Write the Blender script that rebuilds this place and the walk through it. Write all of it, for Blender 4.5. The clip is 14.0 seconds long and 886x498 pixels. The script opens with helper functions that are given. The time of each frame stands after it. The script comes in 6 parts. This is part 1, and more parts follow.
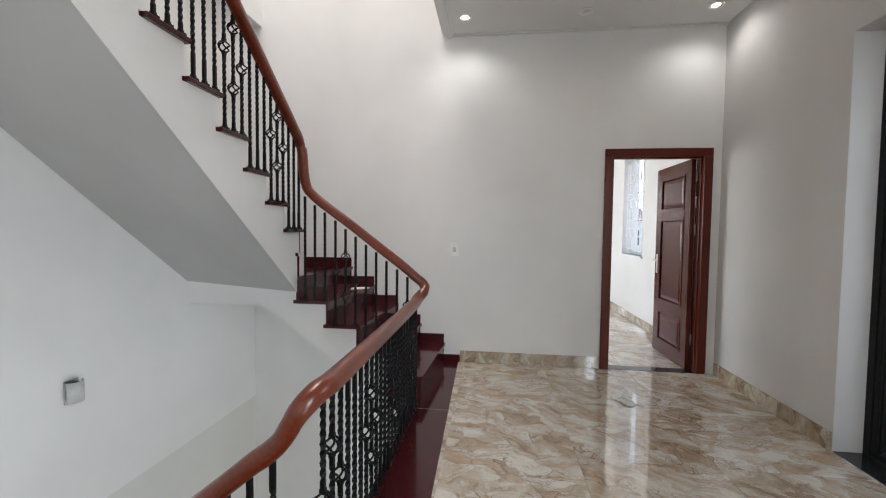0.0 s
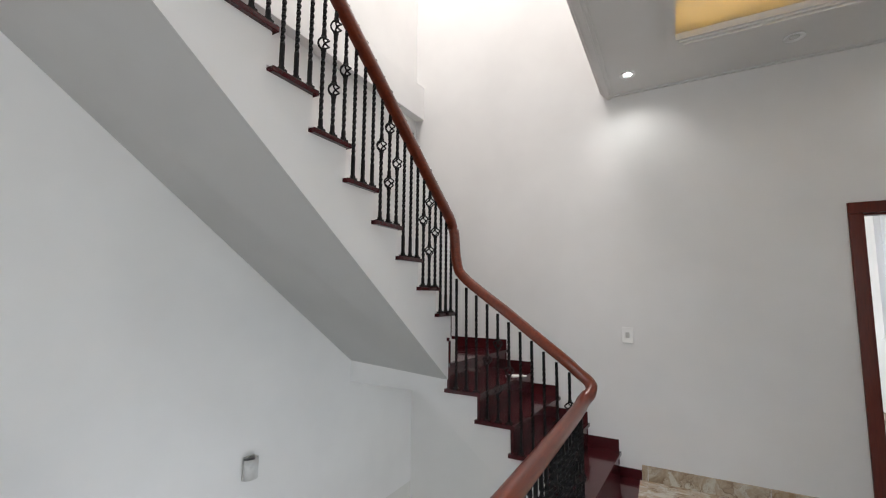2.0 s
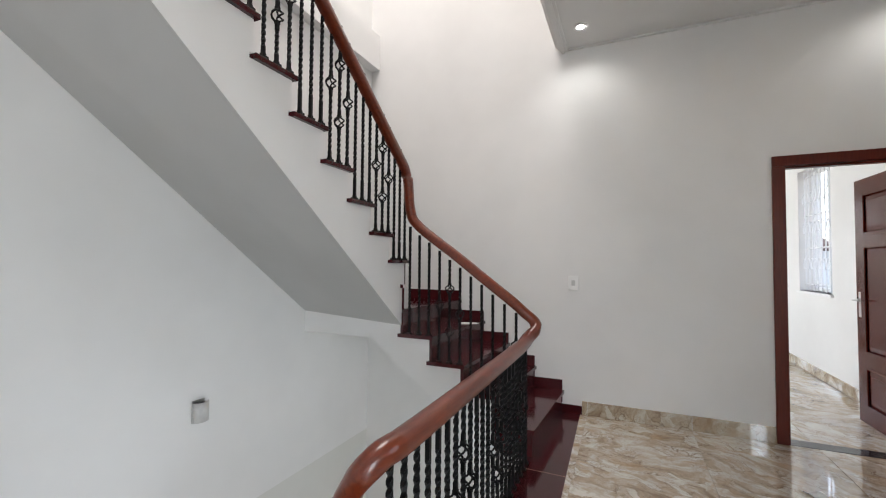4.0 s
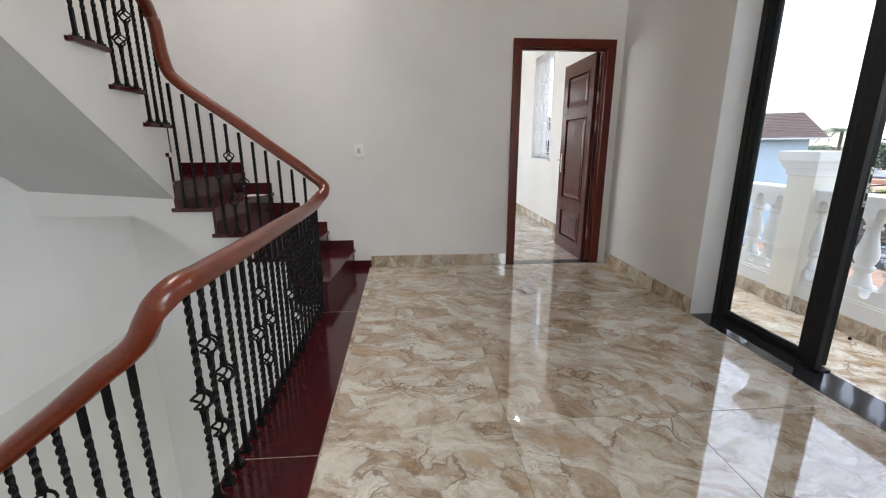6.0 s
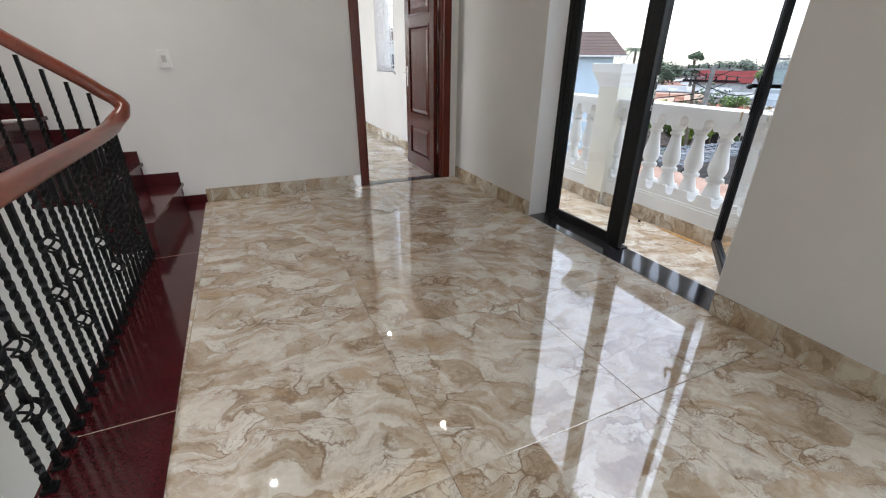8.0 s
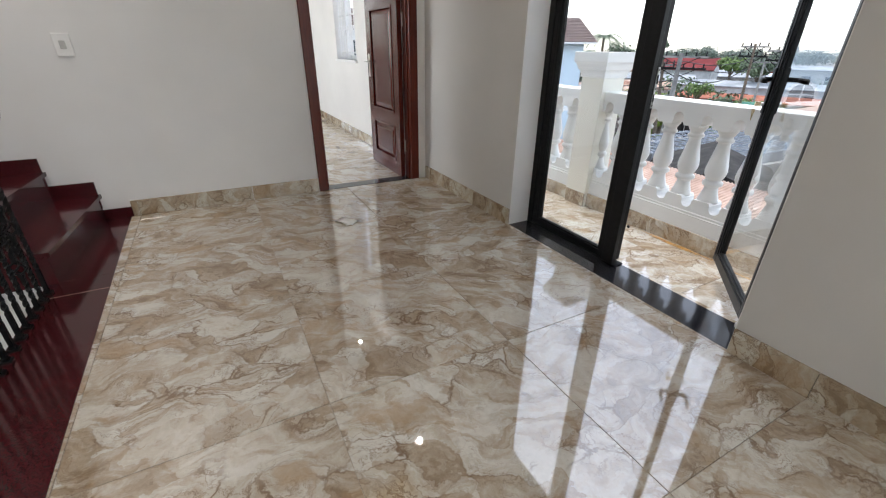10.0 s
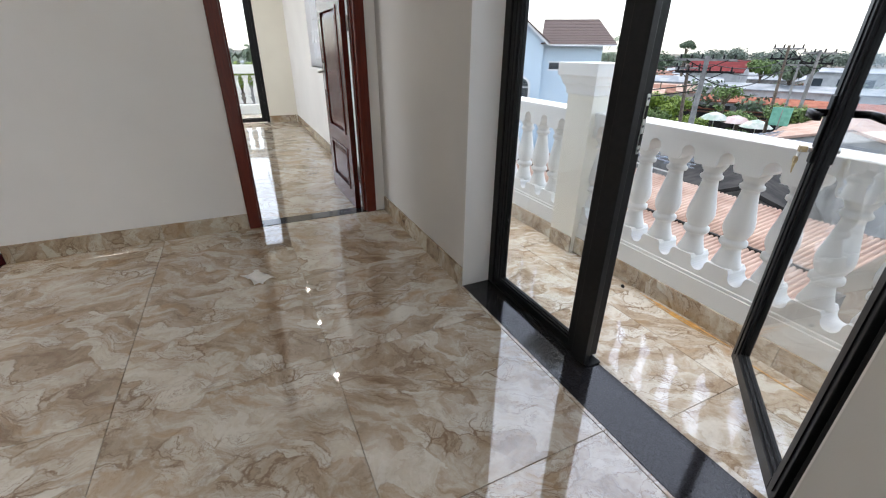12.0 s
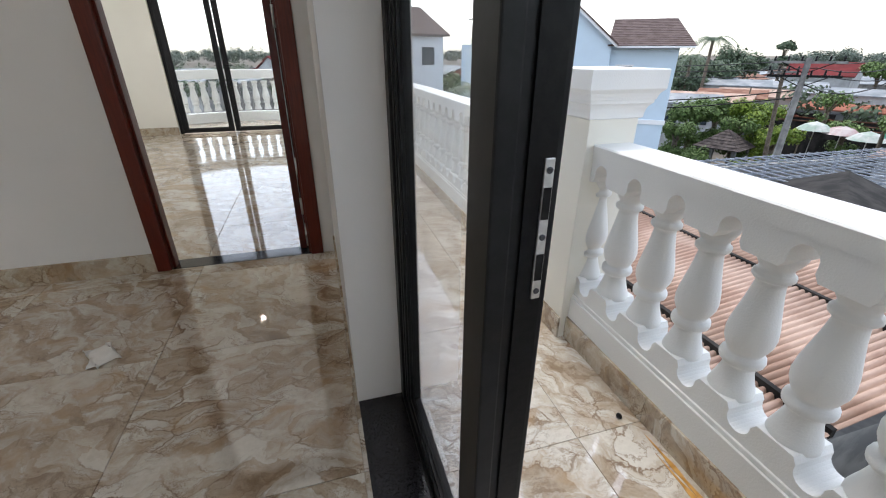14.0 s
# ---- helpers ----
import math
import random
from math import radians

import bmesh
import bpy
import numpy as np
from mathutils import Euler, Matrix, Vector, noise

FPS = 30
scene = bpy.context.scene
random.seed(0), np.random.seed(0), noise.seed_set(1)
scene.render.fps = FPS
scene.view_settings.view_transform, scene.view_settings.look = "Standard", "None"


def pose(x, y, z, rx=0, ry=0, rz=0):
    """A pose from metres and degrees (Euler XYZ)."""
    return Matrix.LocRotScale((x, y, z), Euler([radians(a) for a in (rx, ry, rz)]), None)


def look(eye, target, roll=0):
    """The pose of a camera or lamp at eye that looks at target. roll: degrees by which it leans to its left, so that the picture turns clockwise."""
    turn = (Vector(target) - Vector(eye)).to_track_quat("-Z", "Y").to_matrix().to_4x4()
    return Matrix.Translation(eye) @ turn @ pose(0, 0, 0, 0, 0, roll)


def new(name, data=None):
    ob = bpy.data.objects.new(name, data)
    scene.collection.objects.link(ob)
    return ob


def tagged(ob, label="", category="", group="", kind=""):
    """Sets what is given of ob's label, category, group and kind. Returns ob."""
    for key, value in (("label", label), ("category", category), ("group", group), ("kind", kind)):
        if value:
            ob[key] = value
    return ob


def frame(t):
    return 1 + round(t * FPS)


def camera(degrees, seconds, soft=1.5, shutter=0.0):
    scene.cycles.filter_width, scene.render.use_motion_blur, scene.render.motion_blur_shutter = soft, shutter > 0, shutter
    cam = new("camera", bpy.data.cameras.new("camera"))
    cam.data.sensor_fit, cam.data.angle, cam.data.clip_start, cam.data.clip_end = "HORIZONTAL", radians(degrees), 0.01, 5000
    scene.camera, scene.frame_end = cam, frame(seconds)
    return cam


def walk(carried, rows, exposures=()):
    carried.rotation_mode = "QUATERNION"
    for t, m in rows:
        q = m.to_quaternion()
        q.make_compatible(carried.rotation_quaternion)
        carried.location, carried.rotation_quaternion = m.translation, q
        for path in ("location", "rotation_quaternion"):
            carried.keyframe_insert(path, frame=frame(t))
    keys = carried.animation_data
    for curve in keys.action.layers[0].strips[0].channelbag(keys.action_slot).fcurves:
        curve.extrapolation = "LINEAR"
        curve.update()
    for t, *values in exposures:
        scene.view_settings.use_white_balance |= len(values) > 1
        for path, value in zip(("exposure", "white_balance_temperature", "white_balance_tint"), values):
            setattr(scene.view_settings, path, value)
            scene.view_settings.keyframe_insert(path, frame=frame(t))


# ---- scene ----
cam = camera(94.0, 14.0, soft=1.15)
PATH = [
    (0, (0.218, -0.281, 1.372), (-0.021, 1.703, 1.284), 0.7),
    (0.5, (0.179, -0.099, 1.428), (-0.324, 1.836, 1.378), 0.5),
    (1, (0.156, -0.007, 1.486), (-0.571, 1.855, 1.515), 0.3),
    (1.5, (0.159, 0.011, 1.537), (-0.72, 1.803, 1.663), 0.3),
    (2, (0.179, 0.03, 1.532), (-0.784, 1.77, 1.741), 0.5),
    (4.5, (0.278, 0.045, 1.317), (-0.38, 1.933, 1.273), 0.5),
    (5, (0.308, -0.015, 1.297), (-0.12, 1.93, 1.108), 0.3),
    (5.5, (0.329, -0.099, 1.245), (0.177, 1.867, 0.916), 0.1),
    (6, (0.339, -0.168, 1.219), (0.478, 1.767, 0.736), -0.1),
    (6.5, (0.334, -0.198, 1.202), (0.729, 1.663, 0.586), 0.1),
    (7, (0.325, -0.203, 1.192), (0.904, 1.572, 0.474), 0.4),
    (7.5, (0.338, -0.177, 1.188), (1.032, 1.525, 0.398), 0.6),
    (8, (0.353, -0.146, 1.178), (1.108, 1.512, 0.352), 0.6),
    (10.5, (0.715, 0.416, 1.193), (1.575, 1.996, 0.319), 0.8),
    (11, (0.894, 0.556, 1.217), (1.746, 2.142, 0.346), 0.7),
    (11.5, (1.105, 0.647, 1.218), (1.929, 2.249, 0.35), 0.7),
    (12, (1.379, 0.742, 1.238), (2.158, 2.367, 0.372), 0.6),
    (12.5, (1.608, 0.877, 1.25), (2.328, 2.53, 0.385), 0.5),
    (13, (1.855, 1.015, 1.24), (2.505, 2.701, 0.383), 0.4),
    (13.5, (2.156, 1.17, 1.243), (2.736, 2.878, 0.379), 0.3),
    (14, (2.355, 1.322, 1.229), (2.871, 3.055, 0.374), 0.2),
]
EXPOSURE = [(0.0, 2.28, 6380, 10), (1.5, 2.18, 6380, 10), (4.5, 2.30, 6450, 10), (6.5, 2.29, 6550, 10), (10.5, 2.19, 6550, 10), (12.5, 2.06, 6550, 10), (13.2, 1.95, 6600, 10), (14.0, 1.80, 6600, 10)]
walk(cam, [(t, look(eye, target, roll)) for t, eye, target, roll in PATH], EXPOSURE)

# ---------- world, sun, lights ----------
world = bpy.data.worlds.new("world")
scene.world = world
world.use_nodes = True
wn = world.node_tree.nodes
sky = wn.new("ShaderNodeTexSky")
sky.sky_type = "NISHITA"
sky.sun_disc = False
sky.sun_elevation = radians(73)
sky.sun_rotation = radians(-6)
sky.air_density = 1.0
sky.dust_density = 1.3
sky.ozone_density = 2.0
wn["Background"].inputs["Strength"].default_value = 0.14
haze = wn.new("ShaderNodeHueSaturation")                # thin white haze over the whole sky
haze.inputs["Saturation"].default_value = 0.5
world.node_tree.links.new(sky.outputs["Color"], haze.inputs["Color"])
world.node_tree.links.new(haze.outputs["Color"], wn["Background"].inputs["Color"])

sun = new("sun", bpy.data.lights.new("sun", "SUN"))
sun.data.energy = 0.5
sun.data.angle = radians(14.0)
sun.data.color = (1.0, 0.97, 0.92)
sun.matrix_world = look((0, 0, 30), (0.9, -9, 0))


def area_light(name, at, to, w, h, power, color=(1, 1, 1)):
    ob = new(name, bpy.data.lights.new(name, "AREA"))
    ob.data.shape = "RECTANGLE"
    ob.data.size, ob.data.size_y, ob.data.energy, ob.data.color = w, h, power, color
    ob.matrix_world = look(at, to)
    return ob


# daylight of the stair's rooflight, then three added fill lamps at invented, unseen openings
area_light("rooflight_daylight", (-1.2, 2.2, 7.1), (-1.2, 2.21, 0), 1.6, 2.6, 37, (1.0, 0.93, 0.88))
area_light("side_fill", (2.60, -1.55, 1.45), (0, -1.55, 1.4), 1.8, 2.5, 18, (0.90, 0.96, 1.0))
area_light("lower_hall_fill", (2.45, 1.4, -2.2), (0, 1.4, -1.9), 2.2, 1.8, 13, (0.95, 0.98, 1.0))
area_light("bedroom_fill", (-1.66, 6.6, 1.75), (0, 6.6, 1.6), 2.0, 1.5, 16, (0.97, 0.98, 1.0))


# ---------- materials ----------
def mat(name, color=(0.8, 0.8, 0.8), rough=0.5, metal=0.0, spec=0.5, coat=0.0):
    m = bpy.data.materials.new(name)
    m.use_nodes = True
    b = m.node_tree.nodes["Principled BSDF"]
    b.inputs["Base Color"].default_value = (*color, 1)
    b.inputs["Roughness"].default_value = rough
    b.inputs["Metallic"].default_value = metal
    b.inputs["Specular IOR Level"].default_value = spec
    b.inputs["Coat Weight"].default_value = coat
    return m


def nd(m, kind, **kw):
    n = m.node_tree.nodes.new(kind)
    for k, v in kw.items():
        n.inputs[k].default_value = v
    return n


def ln(m, a, b):
    m.node_tree.links.new(a, b)


def bsdf(m):
    return m.node_tree.nodes["Principled BSDF"]


def coords(m, scale=(1, 1, 1), rot=(0, 0, 0), shift=False):
    """World-size coordinates, shifted piece by piece where asked."""
    geo = nd(m, "ShaderNodeNewGeometry")
    out = geo.outputs["Position"]
    if shift:
        info = nd(m, "ShaderNodeObjectInfo")
        mul = nd(m, "ShaderNodeVectorMath")
        mul.operation = "MULTIPLY_ADD"
        comb = nd(m, "ShaderNodeCombineXYZ")
        for s in ("X", "Y", "Z"):
            ln(m, info.outputs["Random"], comb.inputs[s])
        ln(m, comb.outputs[0], mul.inputs[0])
        mul.inputs[1].default_value = (37.0, 91.0, 53.0)
        ln(m, out, mul.inputs[2])
        out = mul.outputs[0]
    mp = nd(m, "ShaderNodeMapping")
    mp.inputs["Scale"].default_value = scale
    mp.inputs["Rotation"].default_value = [radians(a) for a in rot]
    ln(m, out, mp.inputs["Vector"])
    return mp.outputs["Vector"]


def ramp(m, fac, stops):
    r = m.node_tree.nodes.new("ShaderNodeValToRGB")
    els = r.color_ramp.elements
    while len(els) < len(stops):
        els.new(0.5)
    for e, (p, c) in zip(els, stops):
        e.position = p
        e.color = (*c, 1) if len(c) == 3 else (c[0], c[0], c[0], 1)
    ln(m, fac, r.inputs["Fac"])
    return r.outputs["Color"]


def noise_tex(m, vec, scale, detail=4.0, rough=0.55, dist=0.0):
    n = nd(m, "ShaderNodeTexNoise", Scale=scale, Detail=detail, Roughness=rough, Distortion=dist)
    ln(m, vec, n.inputs["Vector"])
    return n


def mixc(m, fac, a, b, blend="MIX"):
    x = m.node_tree.nodes.new("ShaderNodeMix")
    x.data_type, x.blend_type = "RGBA", blend
    for sock, v in ((0, fac), (6, a), (7, b)):
        if isinstance(v, (int, float)):
            x.inputs[sock].default_value = v
        elif isinstance(v, tuple):
            x.inputs[sock].default_value = (*v, 1)
        else:
            ln(m, v, x.inputs[sock])
    return x.outputs[2]


def bump(m, height, strength=0.2, dist=0.01):
    b = nd(m, "ShaderNodeBump", Strength=strength, Distance=dist)
    ln(m, height, b.inputs["Height"])
    ln(m, b.outputs["Normal"], bsdf(m).inputs["Normal"])


def paint(name, color, rough=0.6, mottling=0.06, relief=0.12):
    """Rolled wall paint: slight tone drift over a metre, fine roller texture."""
    m = mat(name, color, rough, spec=0.3)
    v = coords(m)
    big = noise_tex(m, v, 1.3, 3.0)
    dark = tuple(c * (1 - mottling) for c in color)
    ln(m, ramp(m, big.outputs["Fac"], [(0.35, dark), (0.65, color)]), bsdf(m).inputs["Base Color"])
    fine = noise_tex(m, v, 170.0, 2.0)
    bump(m, fine.outputs["Fac"], relief, 0.002)
    return m


def two_tone(name, a, b, scale, rough=0.5, metal=0.0, relief=0.2, detail=5.0, lo=0.4, hi=0.6, spec=0.5, coat=0.0, shift=False):
    m = mat(name, a, rough, metal, spec, coat)
    v = coords(m, shift=shift)
    n = noise_tex(m, v, scale, detail)
    ln(m, ramp(m, n.outputs["Fac"], [(lo, a), (hi, b)]), bsdf(m).inputs["Base Color"])
    if relief:
        bump(m, n.outputs["Fac"], relief, 0.004)
    return m


def marble(name, tint=(1, 1, 1)):
    """Glazed beige marble-look porcelain: torn cream and tan flakes lying another way on each tile, fine brown veins."""
    m = mat(name, (0.6, 0.5, 0.4), 0.05, spec=0.85)
    bsdf(m).inputs["IOR"].default_value = 1.8
    v = coords(m, (1, 1, 1), (0, 0, 0), shift=True)
    info = nd(m, "ShaderNodeObjectInfo")
    turn = nd(m, "ShaderNodeMath")
    turn.operation = "MULTIPLY"
    ln(m, info.outputs["Random"], turn.inputs[0])
    turn.inputs[1].default_value = 1.1
    rot = nd(m, "ShaderNodeVectorRotate")
    rot.rotation_type = "Z_AXIS"
    ln(m, v, rot.inputs["Vector"])
    ln(m, turn.outputs[0], rot.inputs["Angle"])

    def pushed(source, by, scale, amount, detail):
        n = noise_tex(m, by, scale, detail, 0.66)
        add = nd(m, "ShaderNodeVectorMath")
        add.operation = "MULTIPLY_ADD"
        ln(m, n.outputs["Color"], add.inputs[0])
        add.inputs[1].default_value = (amount, amount, amount)
        ln(m, source, add.inputs[2])
        return add.outputs[0]

    bent = pushed(pushed(rot.outputs[0], v, 2.4, 0.38, 2.0), v, 9.0, 0.11, 6.0)
    mp = nd(m, "ShaderNodeMapping")
    mp.inputs["Rotation"].default_value = (0, 0, radians(-68))
    mp.inputs["Scale"].default_value = (1.0, 2.1, 1.0)
    ln(m, bent, mp.inputs["Vector"])
    flow = mp.outputs["Vector"]
    t = lambda c: tuple(x * y for x, y in zip(c, tint))

    def flakes(scale):
        a = nd(m, "ShaderNodeTexVoronoi", Scale=scale)
        ln(m, flow, a.inputs["Vector"])
        sep = nd(m, "ShaderNodeSeparateColor")
        ln(m, a.outputs["Color"], sep.inputs[0])
        e = nd(m, "ShaderNodeTexVoronoi", Scale=scale)
        e.feature = "DISTANCE_TO_EDGE"
        ln(m, flow, e.inputs["Vector"])
        return sep.outputs[0], e.outputs["Distance"]

    big, big_edge = flakes(4.6)
    small, small_edge = flakes(10.5)
    cloud = noise_tex(m, flow, 5.5, 9.0, 0.70, 0.5)
    lev = nd(m, "ShaderNodeMath")
    lev.operation = "MULTIPLY_ADD"
    ln(m, big, lev.inputs[0])
    lev.inputs[1].default_value = 0.26
    ln(m, cloud.outputs["Fac"], lev.inputs[2])
    lev2 = nd(m, "ShaderNodeMath")
    lev2.operation = "MULTIPLY_ADD"
    ln(m, small, lev2.inputs[0])
    lev2.inputs[1].default_value = 0.14
    ln(m, lev.outputs[0], lev2.inputs[2])
    base = ramp(m, lev2.outputs[0], [(0.44, t((0.26, 0.18, 0.112))), (0.58, t((0.40, 0.315, 0.225))), (0.70, t((0.52, 0.45, 0.36))), (0.86, t((0.65, 0.615, 0.545)))])
    line = ramp(m, big_edge, [(0.0, (1.0,)), (0.012, (0.9,)), (0.034, (0.0,))])
    hair = ramp(m, small_edge, [(0.0, (0.75,)), (0.010, (0.6,)), (0.026, (0.0,))])
    torn = noise_tex(m, flow, 4.2, 9.0, 0.72, 0.8)
    thin = ramp(m, torn.outputs["Fac"], [(0.488, (0.0,)), (0.497, (1.0,)), (0.503, (1.0,)), (0.514, (0.0,))])
    lines = mixc(m, 1.0, mixc(m, 1.0, line, thin, "LIGHTEN"), hair, "LIGHTEN")
    where = noise_tex(m, v, 5.0, 4.0)
    mask = ramp(m, where.outputs["Fac"], [(0.42, (0.0,)), (0.58, (0.95,))])
    amount = mixc(m, 1.0, lines, mask, "MULTIPLY")
    veined = mixc(m, amount, base, t((0.20, 0.125, 0.072)))
    rustn = noise_tex(m, flow, 2.6, 5.0)
    rust = ramp(m, rustn.outputs["Fac"], [(0.58, (0.0,)), (0.67, (0.55,))])
    toned = mixc(m, rust, veined, t((0.40, 0.26, 0.135)))
    grain = noise_tex(m, v, 60.0, 3.0)
    speck = ramp(m, grain.outputs["Fac"], [(0.3, (0.90, 0.90, 0.90)), (0.7, (1.0, 1.0, 1.0))])
    ln(m, mixc(m, 1.0, toned, speck, "MULTIPLY"), bsdf(m).inputs["Base Color"])
    smear = noise_tex(m, v, 5.0, 3.0)
    ln(m, ramp(m, smear.outputs["Fac"], [(0.35, (0.02,)), (0.7, (0.06,))]), bsdf(m).inputs["Roughness"])
    wav = noise_tex(m, v, 3.5, 1.0)
    bump(m, wav.outputs["Fac"], 0.02, 0.01)
    return m


def granite(name, a, b, rough=0.12):
    m = mat(name, a, rough, spec=0.5)
    v = coords(m)
    n = noise_tex(m, v, 190.0, 3.0, 0.7)
    big = noise_tex(m, v, 6.0, 3.0)
    c1 = ramp(m, n.outputs["Fac"], [(0.38, a), (0.62, b)])
    c2 = ramp(m, big.outputs["Fac"], [(0.3, (0.8, 0.8, 0.8)), (0.7, (1.0, 1.0, 1.0))])
    ln(m, mixc(m, 1.0, c1, c2, "MULTIPLY"), bsdf(m).inputs["Base Color"])
    return m


def wood(name, a, b, axis=(1, 1, 12), rough=0.25, coat=0.5):
    m = mat(name, a, rough, coat=coat)
    bsdf(m).inputs["Coat Roughness"].default_value = 0.12
    v = coords(m, axis)
    n = noise_tex(m, v, 7.0, 6.0, 0.6, 0.8)
    v2 = coords(m)
    big = noise_tex(m, v2, 2.5, 2.0)
    c = ramp(m, n.outputs["Fac"], [(0.3, a), (0.7, b)])
    c2 = ramp(m, big.outputs["Fac"], [(0.3, (0.78, 0.78, 0.78)), (0.7, (1.0, 1.0, 1.0))])
    ln(m, mixc(m, 1.0, c, c2, "MULTIPLY"), bsdf(m).inputs["Base Color"])
    bump(m, n.outputs["Fac"], 0.05, 0.003)
    return m


M_WALL = paint("wall_paint_white", (0.80, 0.795, 0.785), 0.6)
# balcony door wall: its backlit shade is mixed into this grey
M_GREY = paint("wall_paint_backlit_grey", (0.60, 0.59, 0.575), 0.6)
# underside shade put into the colour: greyer than the flight's white
M_SOFFIT = paint("soffit_shade_tone", (0.52, 0.52, 0.515), 0.7)
M_CREAM = paint("wall_paint_cream", (0.80, 0.775, 0.69), 0.6)
M_LOWER = paint("lower_wall_tone", (0.70, 0.70, 0.665), 0.6)
M_CEIL = paint("ceiling_paint", (0.74, 0.735, 0.72), 0.7)
M_OUT = paint("masonry_paint_white", (0.82, 0.83, 0.82), 0.65, 0.08, 0.3)
M_OUTCREAM = paint("masonry_paint_cream", (0.82, 0.80, 0.71), 0.65, 0.08, 0.3)
M_TILE = marble("marble_tile")
M_SKIRT = marble("marble_skirting", (0.86, 0.82, 0.74))
M_GROUT = two_tone("tile_grout", (0.33, 0.27, 0.21), (0.42, 0.36, 0.29), 30.0, 0.9)
M_RED = granite("red_granite", (0.036, 0.005, 0.007), (0.080, 0.013, 0.016))
M_BLACK = granite("black_granite", (0.010, 0.010, 0.012), (0.035, 0.035, 0.040), 0.08)
M_RAIL = wood("handrail_wood", (0.100, 0.0125, 0.0035), (0.190, 0.031, 0.0075), (9, 1.2, 9), 0.3, 0.45)
M_DOOR = wood("door_wood", (0.056, 0.0055, 0.0034), (0.100, 0.012, 0.0065), (14, 14, 0.9), 0.24, 0.05)
M_DFRAME = wood("door_frame_wood", (0.085, 0.0095, 0.004), (0.14, 0.019, 0.0072), (14, 14, 0.9), 0.3, 0.05)
bsdf(M_DFRAME).inputs["Specular IOR Level"].default_value = 0.3
bsdf(M_DOOR).inputs["Specular IOR Level"].default_value = 0.25
M_IRON = two_tone("black_iron", (0.004, 0.004, 0.0045), (0.009, 0.009, 0.0095), 60.0, 0.45, 0.0, 0.15, spec=0.18)
M_ALU = two_tone("dark_aluminium", (0.007, 0.0075, 0.0085), (0.011, 0.0115, 0.013), 40.0, 0.42, 0.0, 0.02, spec=0.25)
M_ALU_LIGHT = two_tone("grey_aluminium", (0.055, 0.060, 0.068), (0.070, 0.075, 0.085), 40.0, 0.35, 0.5, 0.02)
M_STEEL = two_tone("brushed_steel", (0.55, 0.55, 0.54), (0.65, 0.65, 0.64), 80.0, 0.3, 1.0, 0.05)
M_PLASTIC = two_tone("white_plastic", (0.82, 0.82, 0.81), (0.85, 0.85, 0.84), 20.0, 0.35, 0.0, 0.0)
M_GLASS = mat("clear_glass", (0.97, 0.985, 0.98), 0.0)
bsdf(M_GLASS).inputs["Transmission Weight"].default_value = 1.0
bsdf(M_GLASS).inputs["IOR"].default_value = 1.45


def glow(name, color, strength):
    m = mat(name, color)
    bsdf(m).inputs["Emission Color"].default_value = (*color, 1)
    bsdf(m).inputs["Emission Strength"].default_value = strength
    return m


M_LED = glow("downlight_led", (1.0, 0.98, 0.94), 6.0)
M_COVE = glow("cove_led_strip", (1.0, 0.62, 0.18), 1.4)


# ---------- mesh helpers ----------
def box(bm, x0, y0, z0, x1, y1, z1):
    c = [bm.verts.new(p) for p in ((x0, y0, z0), (x1, y0, z0), (x1, y1, z0), (x0, y1, z0), (x0, y0, z1), (x1, y0, z1), (x1, y1, z1), (x0, y1, z1))]
    for f in ((0, 3, 2, 1), (4, 5, 6, 7), (0, 1, 5, 4), (1, 2, 6, 5), (2, 3, 7, 6), (3, 0, 4, 7)):
        bm.faces.new([c[i] for i in f])
    return bm


def boxes(*rows, bevel=0.0):
    bm = bmesh.new()
    for r in rows:
        box(bm, *r)
    if bevel:
        bmesh.ops.bevel(bm, geom=bm.edges[:], offset=bevel, segments=2, affect="EDGES", profile=0.6)
    return bm


def part(name, bm, material, parent=None, label="", smooth=False):
    me = bpy.data.meshes.new(name)
    bmesh.ops.recalc_face_normals(bm, faces=bm.faces[:])
    if smooth:
        for f in bm.faces:
            f.smooth = True
    bm.to_mesh(me)
    bm.free()
    me.materials.append(material)
    ob = new(name, me)
    if parent:
        ob.parent = parent
    if label:
        ob["label"] = label
    return ob


def empty(name, x=0, y=0, z=0, rz=0):
    ob = new(name)
    ob.matrix_basis = pose(x, y, z, 0, 0, rz)
    ob.empty_display_size = 0.05
    return ob


def prism(points, z0, z1, axis="z"):
    """A straight-sided solid over a closed outline; axis tells which way it is drawn out."""
    def at(p, w):
        return {"z": (p[0], p[1], w), "x": (w, p[0], p[1]), "y": (p[0], w, p[1])}[axis]
    bm = bmesh.new()
    a = [bm.verts.new(at(p, z0)) for p in points]
    b = [bm.verts.new(at(p, z1)) for p in points]
    n = len(points)
    bm.faces.new(a[::-1])
    bm.faces.new(b)
    for i in range(n):
        bm.faces.new((a[i], a[(i + 1) % n], b[(i + 1) % n], b[i]))
    return bm


def lathe(profile, seg=20, bm=None, at=(0, 0, 0)):
    bm = bm or bmesh.new()
    rings = []
    for r, z in profile:
        rings.append([bm.verts.new((at[0] + r * math.cos(2 * math.pi * i / seg), at[1] + r * math.sin(2 * math.pi * i / seg), at[2] + z)) for i in range(seg)])
    for a, b in zip(rings, rings[1:]):
        for i in range(seg):
            bm.faces.new((a[i], a[(i + 1) % seg], b[(i + 1) % seg], b[i]))
    bm.faces.new(rings[0][::-1])
    bm.faces.new(rings[-1])
    return bm


